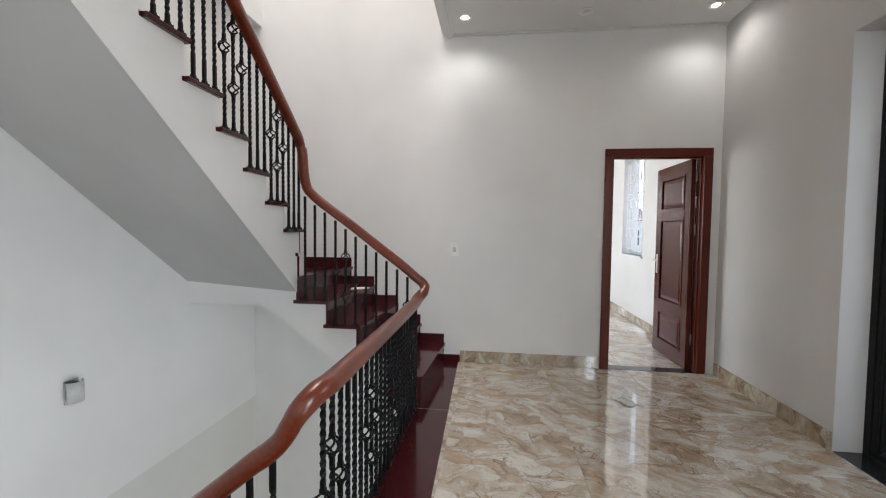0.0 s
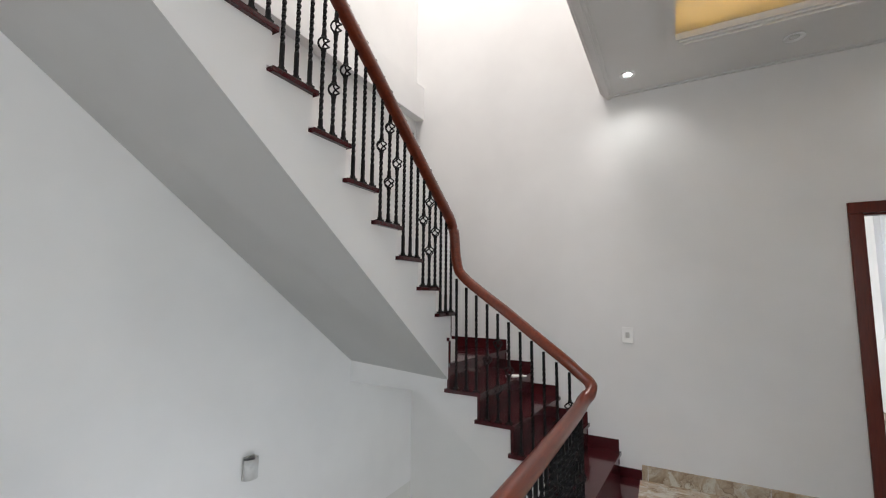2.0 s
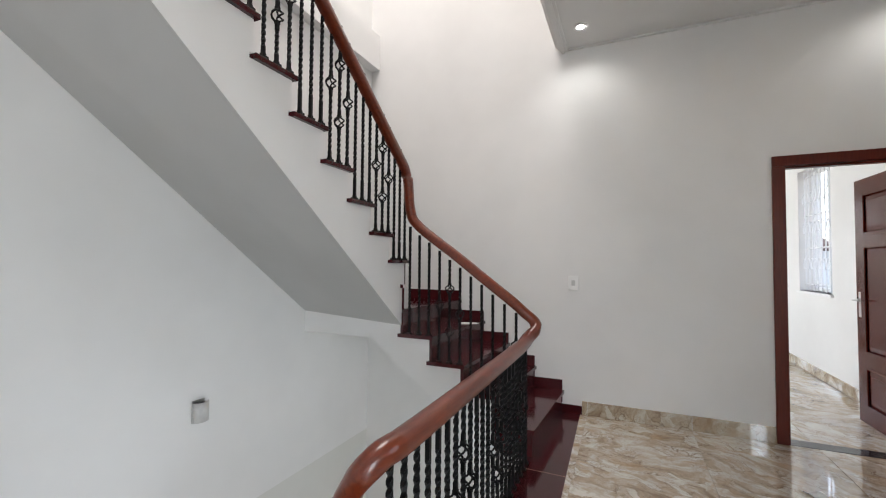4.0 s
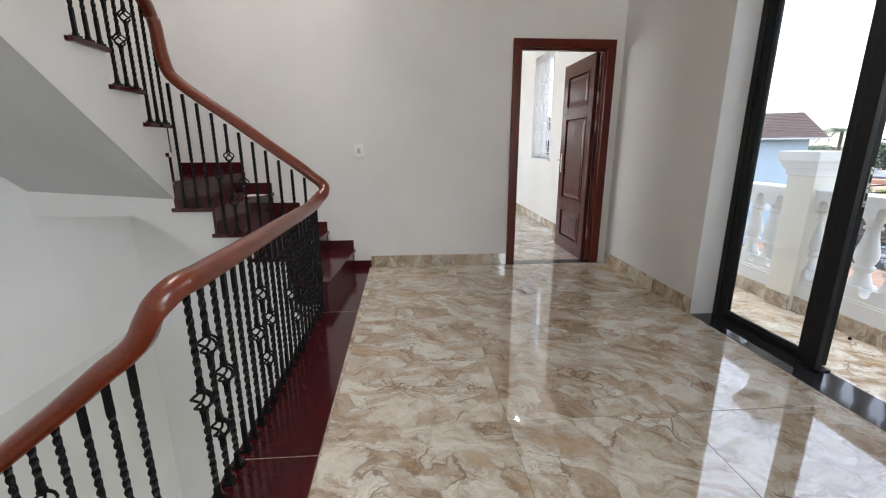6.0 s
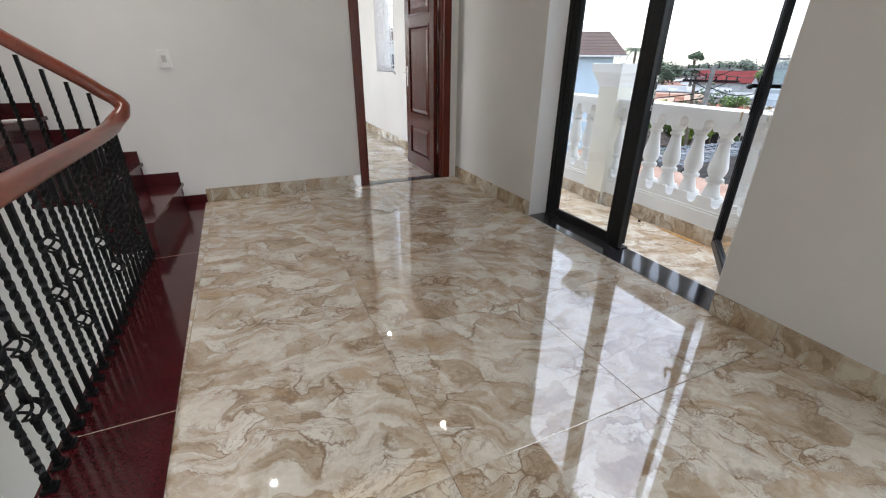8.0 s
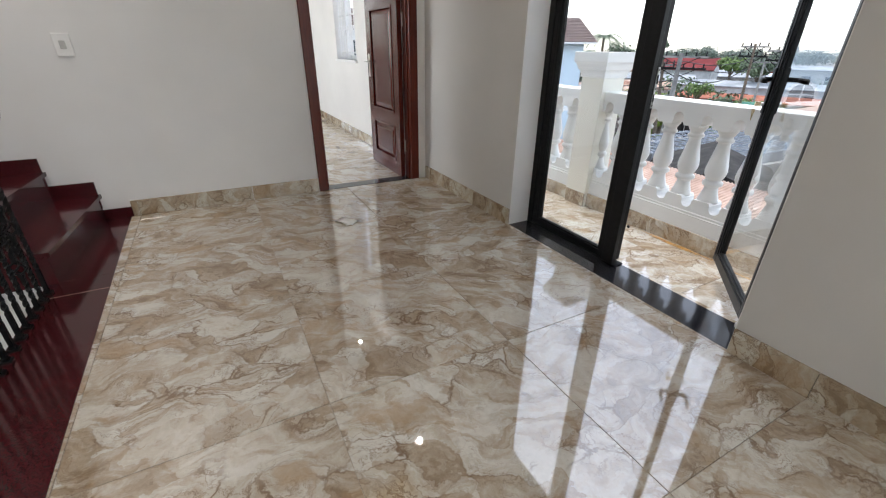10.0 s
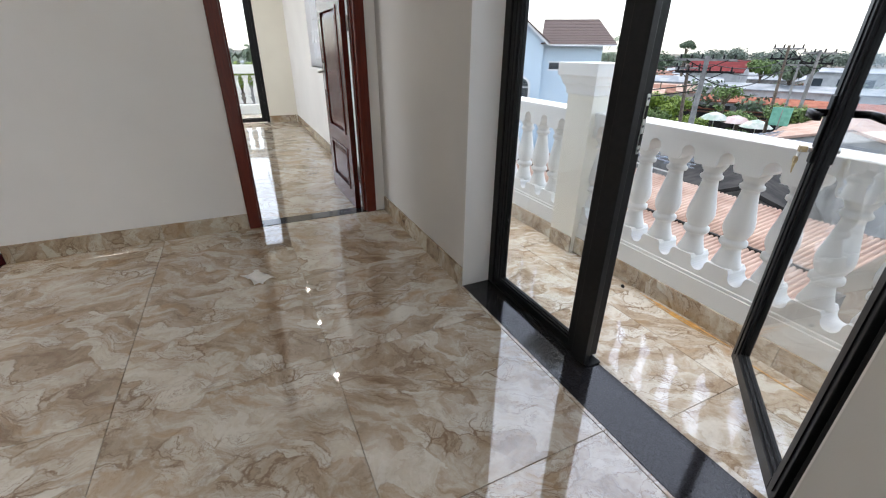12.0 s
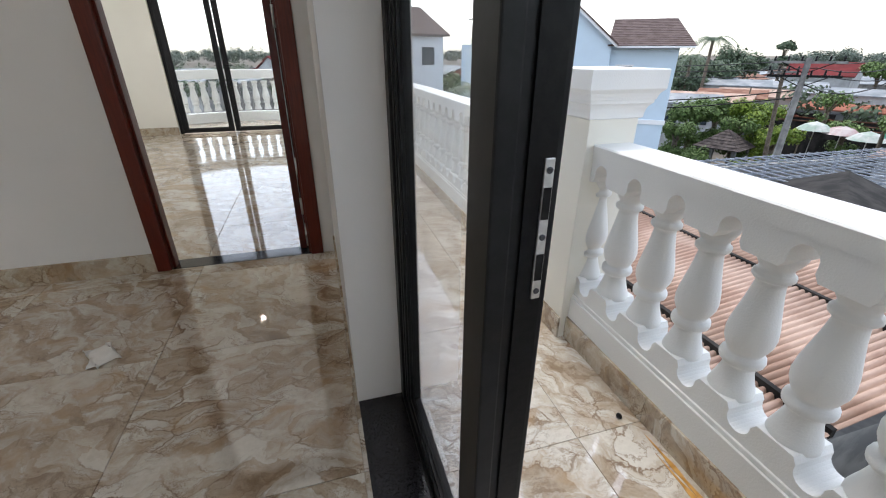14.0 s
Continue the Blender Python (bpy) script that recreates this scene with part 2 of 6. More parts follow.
def sweep(path, section, bm=None, up=Vector((0, 0, 1)), closed_ends=True):
    """A section (across, up) drawn along a path of points."""
    bm = bm or bmesh.new()
    pts = [Vector(p) for p in path]
    rings, last = [], None
    for i, p in enumerate(pts):
        d = (pts[min(i + 1, len(pts) - 1)] - pts[max(i - 1, 0)]).normalized()
        side = d.cross(up)
        if side.length < 0.25 and last is not None:
            side = last - d * last.dot(d)
        side.normalize()
        last = side
        u = side.cross(d).normalized()
        rings.append([bm.verts.new(p + side * a + u * b) for a, b in section])
    n = len(section)
    for a, b in zip(rings, rings[1:]):
        for i in range(n):
            bm.faces.new((a[i], a[(i + 1) % n], b[(i + 1) % n], b[i]))
    if closed_ends:
        bm.faces.new(rings[0][::-1])
        bm.faces.new(rings[-1])
    return bm


def circle(r, n=8):
    return [(r * math.cos(2 * math.pi * i / n), r * math.sin(2 * math.pi * i / n)) for i in range(n)]


def smooth_path(points, steps=6):
    """A rounded curve through the points."""
    p = [Vector(a) for a in points]
    p = [p[0] * 2 - p[1]] + p + [p[-1] * 2 - p[-2]]
    out = []
    for i in range(1, len(p) - 2):
        for k in range(steps):
            t = k / steps
            a, b, c, d = p[i - 1], p[i], p[i + 1], p[i + 2]
            out.append(0.5 * (2 * b + (c - a) * t + (2 * a - 5 * b + 4 * c - d) * t * t + (3 * b - a - 3 * c + d) * t ** 3))
    return out + [p[-2]]


def structure(ob, label, category="wall"):
    return tagged(ob, label, category, kind="structure")


# ---------- setting: hall, stairwell, bedroom beyond, balcony ----------
XL, XR, YB, YF, ZC = -2.40, 2.382, 4.0, -3.0, 3.36      # left wall, right wall, back wall, front wall, hall ceiling
T = 0.12                                                # back wall thickness
XO = 2.64                                               # outer face of the right wall
YE = 9.28                                               # end wall of the bedroom
DX0, DX1, DZ = 1.385, 2.22, 2.118                         # clear opening of the bedroom door
GY0, GY1, GZ = 0.946, 2.57, 2.615                       # balcony door opening
WY0, WY1, WZ0, WZ1 = 6.07, 7.02, 1.03, 2.60             # barred bedroom window
WX0, WX1, WY_0 = -1.40, -0.40, 1.0          # stairwell opening

w = part("wall_back", boxes((XL - 0.15, YB, -3.9, DX0 - 0.06, YB + T, 7.2), (DX1 + 0.06, YB, -3.9, XR + 0.27, YB + T, 7.2),
                            (DX0 - 0.06, YB, DZ + 0.06, DX1 + 0.06, YB + T, 7.2), (DX0 - 0.06, YB, -3.9, DX1 + 0.06, YB + T, -0.03)), M_WALL)
structure(w, "white painted plaster wall with a door opening")
w = part("wall_left", boxes((XL - 0.15, YF, -0.5, XL, YB, 7.2)), M_WALL)
structure(w, "tall white painted plaster wall beside the stairs")
# wall below z -0.5, a slightly darker off-white than above
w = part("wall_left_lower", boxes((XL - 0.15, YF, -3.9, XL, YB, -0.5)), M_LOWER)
structure(w, "slightly darker off-white lower stairwell wall")
# the opening from y -2.5 to -0.6 is invented for the side fill lamp
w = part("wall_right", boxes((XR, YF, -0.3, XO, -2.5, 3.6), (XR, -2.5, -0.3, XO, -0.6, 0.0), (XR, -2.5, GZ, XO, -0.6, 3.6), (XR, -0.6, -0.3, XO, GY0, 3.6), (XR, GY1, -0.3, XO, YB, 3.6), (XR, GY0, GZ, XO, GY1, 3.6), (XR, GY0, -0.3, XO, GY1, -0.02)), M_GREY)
structure(w, "plaster wall toned grey for backlight, with a balcony door opening")
w = part("trim_door_reveal", boxes((XR + 0.001, GY1 - 0.004, 0.003, 2.554, GY1 + 0.001, GZ - 0.001), (XR + 0.001, GY0 - 0.001, 0.003, 2.554, GY0 + 0.004, GZ - 0.001)), M_WALL)
structure(w, "white painted reveals of the balcony door opening", "trim")
w = part("wall_front", boxes((XL - 0.15, YF - 0.15, -3.9, XO, YF, 7.2)), M_WALL)
structure(w, "plain white wall closing the hall")
w = part("wall_upper_hall", boxes((XO - 0.1, YF, 3.7, XO, YB, 7.2)), M_WALL)
structure(w, "plain white wall of the floor above")
w = part("roof_slab", boxes((XL - 0.15, YF - 0.15, 7.2, XO, YB + T, 7.4)), M_CEIL)
structure(w, "plain white slab closing the stairwell", "ceiling")
# unseen wall added to stop sky leaking in, opened for the lower fill
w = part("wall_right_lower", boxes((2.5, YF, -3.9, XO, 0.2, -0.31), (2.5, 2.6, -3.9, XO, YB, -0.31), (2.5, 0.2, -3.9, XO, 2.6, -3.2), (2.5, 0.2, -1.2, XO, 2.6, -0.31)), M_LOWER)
structure(w, "added plain wall of the storey below with a made-up opening")
w = part("floor_lower", boxes((XL, YF, -4.1, XO, YB, -3.9)), M_CREAM)
structure(w, "plain floor of the storey below", "floor")

# hall floor slab and its tiles are laid at the end of the file
floor_hall = part("floor", boxes((-0.12, YF, -0.30, XR + 0.02, YB + T + 0.002, -0.004), (XL, YF, -0.30, -0.12, -0.15, -0.004)), M_GROUT)
structure(floor_hall, "polished beige marble tile floor with thin joints", "floor")
floor_bed = part("floor_bedroom", boxes((-1.6, YB + T + 0.002, -0.30, XR + 0.02, YE + 0.2, -0.004)), M_GROUT)
structure(floor_bed, "polished beige marble tile floor of the bedroom", "floor")
FB = -0.115                                             # balcony floor, a step below the hall
floor_bal = part("floor_balcony", boxes((2.60, -1.5, -0.40, 3.69, YE, FB - 0.004)), M_GROUT)
structure(floor_bal, "glossy beige marble tile floor of the balcony", "floor")

# bedroom shell
w = part("wall_bedroom_right", boxes((XR + 0.01, YB + T, -0.3, XO, WY0, 3.4), (XR + 0.01, WY1, -0.3, XO, YE + 0.2, 3.4), (XR + 0.01, WY0, -0.3, XO, WY1, WZ0), (XR + 0.01, WY0, WZ1, XO, WY1, 3.4)), M_WALL)
structure(w, "white painted bedroom wall with a barred window")
BX0, BX1, BZ = 0.17, 1.90, 2.6
w = part("wall_bedroom_end", boxes((-1.75, YE, -0.3, BX0, YE + 0.2, 3.4), (BX1, YE, -0.3, XR + 0.01, YE + 0.2, 3.4), (BX0, YE, BZ, BX1, YE + 0.2, 3.4), (BX0, YE, -0.3, BX1, YE + 0.2, -0.01)), M_CREAM)
structure(w, "cream painted bedroom wall with a glazed double door")
# unseen wall; its opening is added for the bedroom fill lamp
w = part("wall_bedroom_left", boxes((-1.75, YB + T, -0.3, -1.6, 5.6, 3.4), (-1.75, 7.6, -0.3, -1.6, YE, 3.4), (-1.75, 5.6, -0.3, -1.6, 7.6, 1.0), (-1.75, 5.6, 2.5, -1.6, 7.6, 3.4)), M_CREAM)
structure(w, "plain cream bedroom wall with an opening added for fill light")
w = part("ceiling_bedroom", boxes((-1.75, YB + T, 3.35, XR + 0.01, YE + 0.2, 3.5)), M_CEIL)
structure(w, "plain white bedroom ceiling", "ceiling")

# hall ceiling: dropped border with a tray, cornice along the open edge
CX, TX0, TX1, TY0, TY1 = -0.275, 0.275, 1.755, -2.2, 3.27
bm = boxes((CX, YF, ZC, TX0, YB, ZC + 0.03), (TX1, YF, ZC, XR, YB, ZC + 0.03), (TX0, TY1, ZC, TX1, YB, ZC + 0.03), (TX0, YF, ZC, TX1, TY0, ZC + 0.03),
           (CX, YF, ZC + 0.24, XO - 0.1, YB, ZC + 0.37),
           (CX, YF, ZC + 0.03, CX + 0.1, YB, ZC + 0.24))
w = part("ceiling", bm, M_CEIL)
structure(w, "white plaster ceiling with a recessed tray", "ceiling")
prof = [(0, 0), (0.012, 0), (0.016, 0.018), (0.035, 0.022), (0.045, 0.045), (0.06, 0.05), (0.06, 0.07), (0, 0.07)]
bm = prism([(CX - x, ZC - 0.012 + z) for x, z in prof] , YF, YB, "y")
for a, b, c, d in ((CX, YF, CX + 0.055, YB - 0.03), (CX, YB - 0.03, XR, YB - 0.001)):
    box(bm, a, b, ZC - 0.016, c, d, ZC - 0.001)
for a, b, c, d in ((CX, YF, CX + 0.03, YB - 0.001),):
    box(bm, a, b, ZC - 0.03, c, d, ZC - 0.0155)
w = part("cornice", bm, M_CEIL)
structure(w, "white plaster cornice moulding along the ceiling edge", "trim")
for name, rows in (("tray_moulding", ((TX0 - 0.1, TY0 - 0.1, TX0, TY1 + 0.1), (TX1, TY0 - 0.1, TX1 + 0.1, TY1 + 0.1), (TX0, TY1, TX1, TY1 + 0.1), (TX0, TY0 - 0.1, TX1, TY0))),):
    bm = bmesh.new()
    for a, b, c, d in rows:
        box(bm, a, b, ZC - 0.016, c, d, ZC - 0.001)
        box(bm, a + 0.022, b + 0.022, ZC - 0.028, c - 0.012, d - 0.012, ZC - 0.0155)
        box(bm, a + 0.045, b + 0.045, ZC - 0.042, c - 0.03, d - 0.03, ZC - 0.0275)
    structure(part(name, bm, M_CEIL), "stepped white moulding round the ceiling tray", "trim")
bm = bmesh.new()
for a, b, c, d in ((TX0 - 0.13, TY0, TX0 - 0.11, TY1), (TX1 + 0.11, TY0, TX1 + 0.13, TY1), (TX0, TY1 + 0.11, TX1, TY1 + 0.13)):
    box(bm, a, b, ZC + 0.05, c, d, ZC + 0.065)
cove = part("cove_light", bm, M_COVE)
tagged(cove, "warm yellow LED strip hidden in the ceiling tray", "light")

# beam high on the stair wall
w = part("beam", boxes((XL + 0.002, -1.0, 3.54, XL + 0.11, YB - 0.002, 3.93)), M_WALL)
structure(w, "white plaster beam high along the stair wall", "beam")

# skirtings of the hall: base runs with tiles laid over at the end
def skirting(name, parent_label):
    ob = empty(name)
    structure(ob, parent_label, "skirting")
    return ob


# ---------- stairs ----------
R1, RUN1, R2, RUN2 = 0.1955, 0.2525, 0.198, 0.2597
YI = 2.985                                  # inner face of the lower flight
stair = empty("staircase", -1.0, 3.4, 0)
tagged(stair, "white plastered stairs with polished dark red granite treads", "staircase")


def wpart(name, bm, material, parent, label="", smooth=False):
    """A part given in world places under a thing that is only shifted."""
    ob = part(name, bm, material, parent, label, smooth)
    ob.matrix_parent_inverse = parent.matrix_basis.inverted()
    return ob


def tread(x0, y0, x1, y1, z):
    wpart("tread", boxes((x0, y0, z - 0.028, x1, y1, z), bevel=0.005), M_RED, stair)


# lower flight, rising along the back wall
edges = [-0.28 - RUN1 * i for i in range(5)]           # risers
steps = [R1 * (i + 1) for i in range(5)]
SKEW = (0.067, 0.075, 0.082, 0.092, 0.099)
SK = SKEW[0]                                  # splay of the first step towards the well
for i in range(4):
    k, k2 = SKEW[i], SKEW[i + 1]
    za, zb = steps[i] - 0.028, steps[i]
    wpart("tread", prism([(edges[i] + 0.02, YB - 0.001), (edges[i] + 0.02 - k, YI - 0.03), (edges[i + 1] - 0.03 - k2, YI - 0.03), (edges[i + 1] - 0.03, YB - 0.001)], za, zb), M_RED, stair)
    wpart("riser", prism([(edges[i], YB - 0.001), (edges[i] - k, YI), (edges[i] - k - 0.02, YI), (edges[i] - 0.02, YB - 0.001)], steps[i] - R1, za), M_RED, stair)
wpart("end_cladding", boxes((edges[1] - 0.08, YI - 0.012, 0.002, edges[0] - SK, YI - 0.0005, steps[0] - 0.029)), M_RED, stair)
# winders in the corner
zw1, zw2 = steps[4], steps[4] + R2
XW = edges[4]
XI = XW - SKEW[4]                            # foot of the winders beside the well
wpart("tread", prism([(XI + 0.02, YI - 0.03), (XW + 0.02, YB - 0.001), (XL + 0.001, YB - 0.001)], zw1 - 0.028, zw1), M_RED, stair, "triangular winder tread")
wpart("riser", prism([(XI, YI), (XW, YB - 0.001), (XW - 0.02, YB - 0.001), (XI - 0.02, YI)], zw1 - R1, zw1 - 0.028), M_RED, stair)
wpart("tread", prism([(XI + 0.015, YI - 0.03), (XL + 0.001, YB - 0.03), (XL + 0.001, YI - 0.02)], zw2 - 0.028, zw2), M_RED, stair, "triangular winder tread")
wpart("riser", prism([(XI, YI + 0.02), (XL + 0.001, YB - 0.05), (XL + 0.001, YB - 0.09), (XI - 0.01, YI)], zw1, zw2 - 0.028), M_RED, stair)
# upper flight, rising towards the front
N2 = 11
z0 = zw2 + R2
YU = 3.04
for i in range(N2):
    y, z = YU - RUN2 * i, z0 + R2 * i
    tread(XL + 0.001, y - RUN2 - 0.005, WX0 + 0.028, y + 0.02, z)
    wpart("riser", boxes((XL + 0.001, y - 0.02, z - R2, WX0, y, z - 0.028)), M_RED if i < 1 else M_WALL, stair)
# plastered bodies
def under(y, c):
    """Height of the soffit at a place along the flight, for its height and slope at y = 3."""
    return c[0] + c[1] * (3.0 - y)


def flight_outline(c):
    o = [(YU, z0 - R2 - 0.03)]
    for i in range(N2):
        y, z = YU - RUN2 * i - 0.02, z0 + R2 * i - 0.028
        o += [(y, z), (y - RUN2, z)]
    ye = YU - RUN2 * N2 - 0.02
    return o + [(ye, under(ye, c)), (3.14, under(3.14, c)), (3.14, z0 - R2 - 0.03)], ye


CW, CS = (0.902, 0.736), (0.838, 0.757)                       # soffit height at the wall and at the open side
outline, yend2 = flight_outline(CW)
wpart("upper_flight", prism(outline, XL + 0.001, WX0 - 0.03, "x"), M_WALL, stair, "white plastered upper flight")
wpart("stringer", prism(flight_outline(CS)[0], WX0 - 0.03, WX0, "x"), M_WALL, stair, "white plastered stringer")
# thin sheet under the flight that carries the shaded tone
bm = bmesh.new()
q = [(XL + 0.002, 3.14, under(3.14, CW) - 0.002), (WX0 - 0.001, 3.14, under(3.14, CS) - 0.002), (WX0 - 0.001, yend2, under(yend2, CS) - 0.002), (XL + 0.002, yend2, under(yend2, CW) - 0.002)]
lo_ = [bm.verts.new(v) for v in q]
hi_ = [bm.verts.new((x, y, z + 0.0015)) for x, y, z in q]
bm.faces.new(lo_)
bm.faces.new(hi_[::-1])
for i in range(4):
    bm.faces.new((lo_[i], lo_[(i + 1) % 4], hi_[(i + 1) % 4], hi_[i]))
wpart("soffit", bm, M_SOFFIT, stair, "soffit toned grey for the shade under the flight")
ZL = 0.725
low = [(edges[0] - 0.09, -0.25)]
for i in range(4):
    low += [(edges[i] - SKEW[i] - 0.021, steps[i] - 0.028), (edges[i + 1] - SKEW[i + 1] - 0.021, steps[i] - 0.028)]
low += [(XI - 0.021, steps[4] - 0.03), (XL + 0.001, steps[4] - 0.03), (XL + 0.001, ZL), (-1.68, ZL)]
low += [(-0.62, ZL - 0.755 * (1.68 - 0.62)), (-0.47, -0.25)]
wpart("lower_flight", prism(low, YI, YB - 0.001, "y"), M_WALL, stair, "white plastered lower flight")

# stepped granite skirting on the back wall
wpart("skirting_piece", boxes((-0.279, YB - 0.014, 0.0, -0.105, YB, 0.075)), M_RED, stair)
levels = [(edges[i + 1], edges[i], steps[i]) for i in range(4)] + [(XL + 0.002, edges[4], zw1)]
for x0, x1, z in levels:
    wpart("skirting_piece", prism([(x0 + 0.0, z), (x1 - 0.03, z), (x1 - 0.03, z - R1 + 0.09), (x1 + 0.004, z - R1 + 0.09), (x1 + 0.004, z + 0.095), (x0, z + 0.095)], YB - 0.014, YB, "y"), M_RED, stair)
# granite border along the well, a little narrower towards the back wall
def border_x(y):
    return -0.036 - 0.0215 * y


for a, b in ((WY_0 - 0.10, 1.284), (1.287, YI - 0.003), (YI - 0.001, YB - 0.001)):
    wpart("border_slab", prism([(-0.40, a), (border_x(a), a), (border_x(b), b), (-0.40, b)], -0.03, 0.004), M_RED, stair)
for y in (1.2855, 2.80):
    wpart("joint", boxes((-0.40, y - 0.0015, -0.02, border_x(y), y + 0.0022, 0.0046)), M_GROUT, stair, "pale joint between slabs")
wpart("well_edge", boxes((WX1 + 0.02, WY_0 - 0.08, -0.30, -0.123, YB - 0.002, -0.031)), M_WALL, stair)
# flight going down at the near end of the well
for i in range(8):
    x, z = -0.40 - RUN1 * i, -R1 * (i + 1)
    tread(x - RUN1 - 0.02, -0.14, x + 0.02, WY_0 + 0.02, z)
    wpart("riser", boxes((x - 0.0, -0.14, z, x + 0.02, WY_0 - 0.01, z + R1 - 0.028)), M_RED, stair)
tread(-0.40, -0.14, border_x(0.5), WY_0 - 0.101, 0.004)
out = [(-0.38, -0.03)]
for i in range(8):
    x, z = -0.40 - RUN1 * i, -R1 * (i + 1) - 0.028
    out += [(x, z), (x - RUN1, z)]
out += [(-0.40 - RUN1 * 8, -R1 * 8 - 0.25), (-0.2, -0.30), (-0.2, -0.03)]
wpart("down_flight", prism(out, -0.14, WY_0 - 0.02, "y"), M_WALL, stair, "white plastered flight going down")

# ---------- balustrade ----------
bal = empty("stair_railing", -0.39, 2.0, 0)
tagged(bal, "black wrought iron railing with a varnished red-brown wooden handrail", "railing")


def square_bar(bm, rings):
    """A square bar through rows of height, half width and turn."""
    made = []
    for z, half, turn in rings:
        made.append([bm.verts.new((half * 1.414 * math.cos(turn + (k + 0.5) * math.pi / 2), half * 1.414 * math.sin(turn + (k + 0.5) * math.pi / 2), z)) for k in range(4)])
    for a, b in zip(made, made[1:]):
        for k in range(4):
            bm.faces.new((a[k], a[(k + 1) % 4], b[(k + 1) % 4], b[k]))
    bm.faces.new(made[0][::-1])
    bm.faces.new(made[-1])


def twist(za, zb, straight, half=0.0085, per_metre=7.0):
    """Rings of a bar with straight ends and a twisted middle."""
    n = max(2, int((zb - za - 2 * straight) * per_metre * 9))
    turn = round((zb - za - 2 * straight) * per_metre * 4) * math.pi / 2
    rows = [(za, half, 0.0)]
    for i in range(n + 1):
        rows.append((za + straight + (zb - za - 2 * straight) * i / n, half, turn * i / n))
    return rows + [(zb, half, turn)]


FOOT = [(0.0, 0.019, 0.0), (0.012, 0.019, 0.0), (0.0125, 0.011, 0.0), (0.026, 0.011, 0.0), (0.0265, 0.0085, 0.0)]
WIRE_H, WIRE_R = 0.074, 0.031


def basket_mesh():
    """An iron basket of four bowed and twisted wires between two collars."""
    bm = bmesh.new()
    for k in range(4):
        pts = []
        for i in range(9):
            f = i / 8
            a = k * math.pi / 2 + 2.6 * (f - 0.5)
            rr = 0.004 + WIRE_R * math.sin(math.pi * f)
            pts.append((rr * math.cos(a), rr * math.sin(a), WIRE_H * (f - 0.5)))
        sweep(pts, circle(0.005, 5), bm, up=Vector((0.3, 0.2, 0.9)))
    for s in (-1, 1):
        z = s * WIRE_H / 2
        box(bm, -0.0105, -0.0105, z - 0.009, 0.0105, 0.0105, z + 0.009)
    return mesh_of("basket", bm)


def mesh_of(name, bm):
    bmesh.ops.recalc_face_normals(bm, faces=bm.faces[:])
    me = bpy.data.meshes.new(name)
    bm.to_mesh(me)
    bm.free()
    me.materials.append(M_IRON)
    return me


IRON = {}


def bar_mesh(key, make):
    if key not in IRON:
        bm = bmesh.new()
        square_bar(bm, make())
        IRON[key] = mesh_of(key[0], bm)
    return IRON[key]


def baluster(kind, x, y, z, top):
    h = round(top - z, 2)
    gaps = [g * h / 0.80 for g in {"plain": [], "single": [0.41], "double": [0.24, 0.57]}[kind]]
    ends = [0.0] + [v for g in gaps for v in (g - 0.045, g + 0.045)] + [h]
    first = bar_mesh(("baluster", h, kind), lambda: FOOT + twist(0.03, ends[1], 0.11 if not gaps else 0.03))
    ob = new("baluster", first)
    ob.parent = bal
    ob.matrix_parent_inverse = bal.matrix_basis.inverted()
    ob.matrix_basis = pose(x, y, z)
    for i, g in enumerate(gaps):
        za, zb = ends[2 * i + 2], ends[2 * i + 3]
        up_bar = new("bar", bar_mesh(("bar", h, kind, i), lambda: twist(0.0, zb - za, 0.03)))
        up_bar.parent = ob
        up_bar.location = (0, 0, za)
        if "basket" not in IRON:
            IRON["basket"] = basket_mesh()
        bk = new("basket", IRON["basket"])
        bk.parent = ob
        bk.location = (0, 0, g)


ORDER = ["single", "double", "single", "plain", "plain", "plain"]
BXP, RZ = -0.365, 0.79
for i in range(22):                                    # along the well
    baluster(ORDER[i % 6], BXP, 1.085 + 0.0845 * i, 0.004, RZ)
YS = YI + 0.005
for i in range(4):                                     # lower flight
    for k in range(3):
        x = edges[i] - SKEW[i] - 0.03 - 0.086 * k
        if x > -0.42:
            continue
        top = 0.925 + (-0.345 - x) * 0.745
        baluster(ORDER[(3 * i + k + (0 if i % 2 else 0)) % 6] if i % 2 == 0 else "plain", x, YS, steps[i], top - 0.02)
for i in range(N2):                                    # upper flight
    for k in range(3):
        y = YU - 0.03 - 0.0865 * k - RUN2 * i
        top = z0 + 0.80 + (YU - y) * R2 / RUN2
        baluster(ORDER[k] if i % 2 == 1 else "plain", WX0 + 0.005, y, z0 + R2 * i, top)
for i in range(8):                                     # flight going down
    for k in range(3):
        x = -0.50 - 0.0825 * k - RUN1 * i
        z = -R1 * (i + 1)
        baluster("plain" if i % 2 == 0 else ORDER[k], x, WY_0 - 0.01, z, 0.61 + (x + 0.5) * R1 / RUN1)

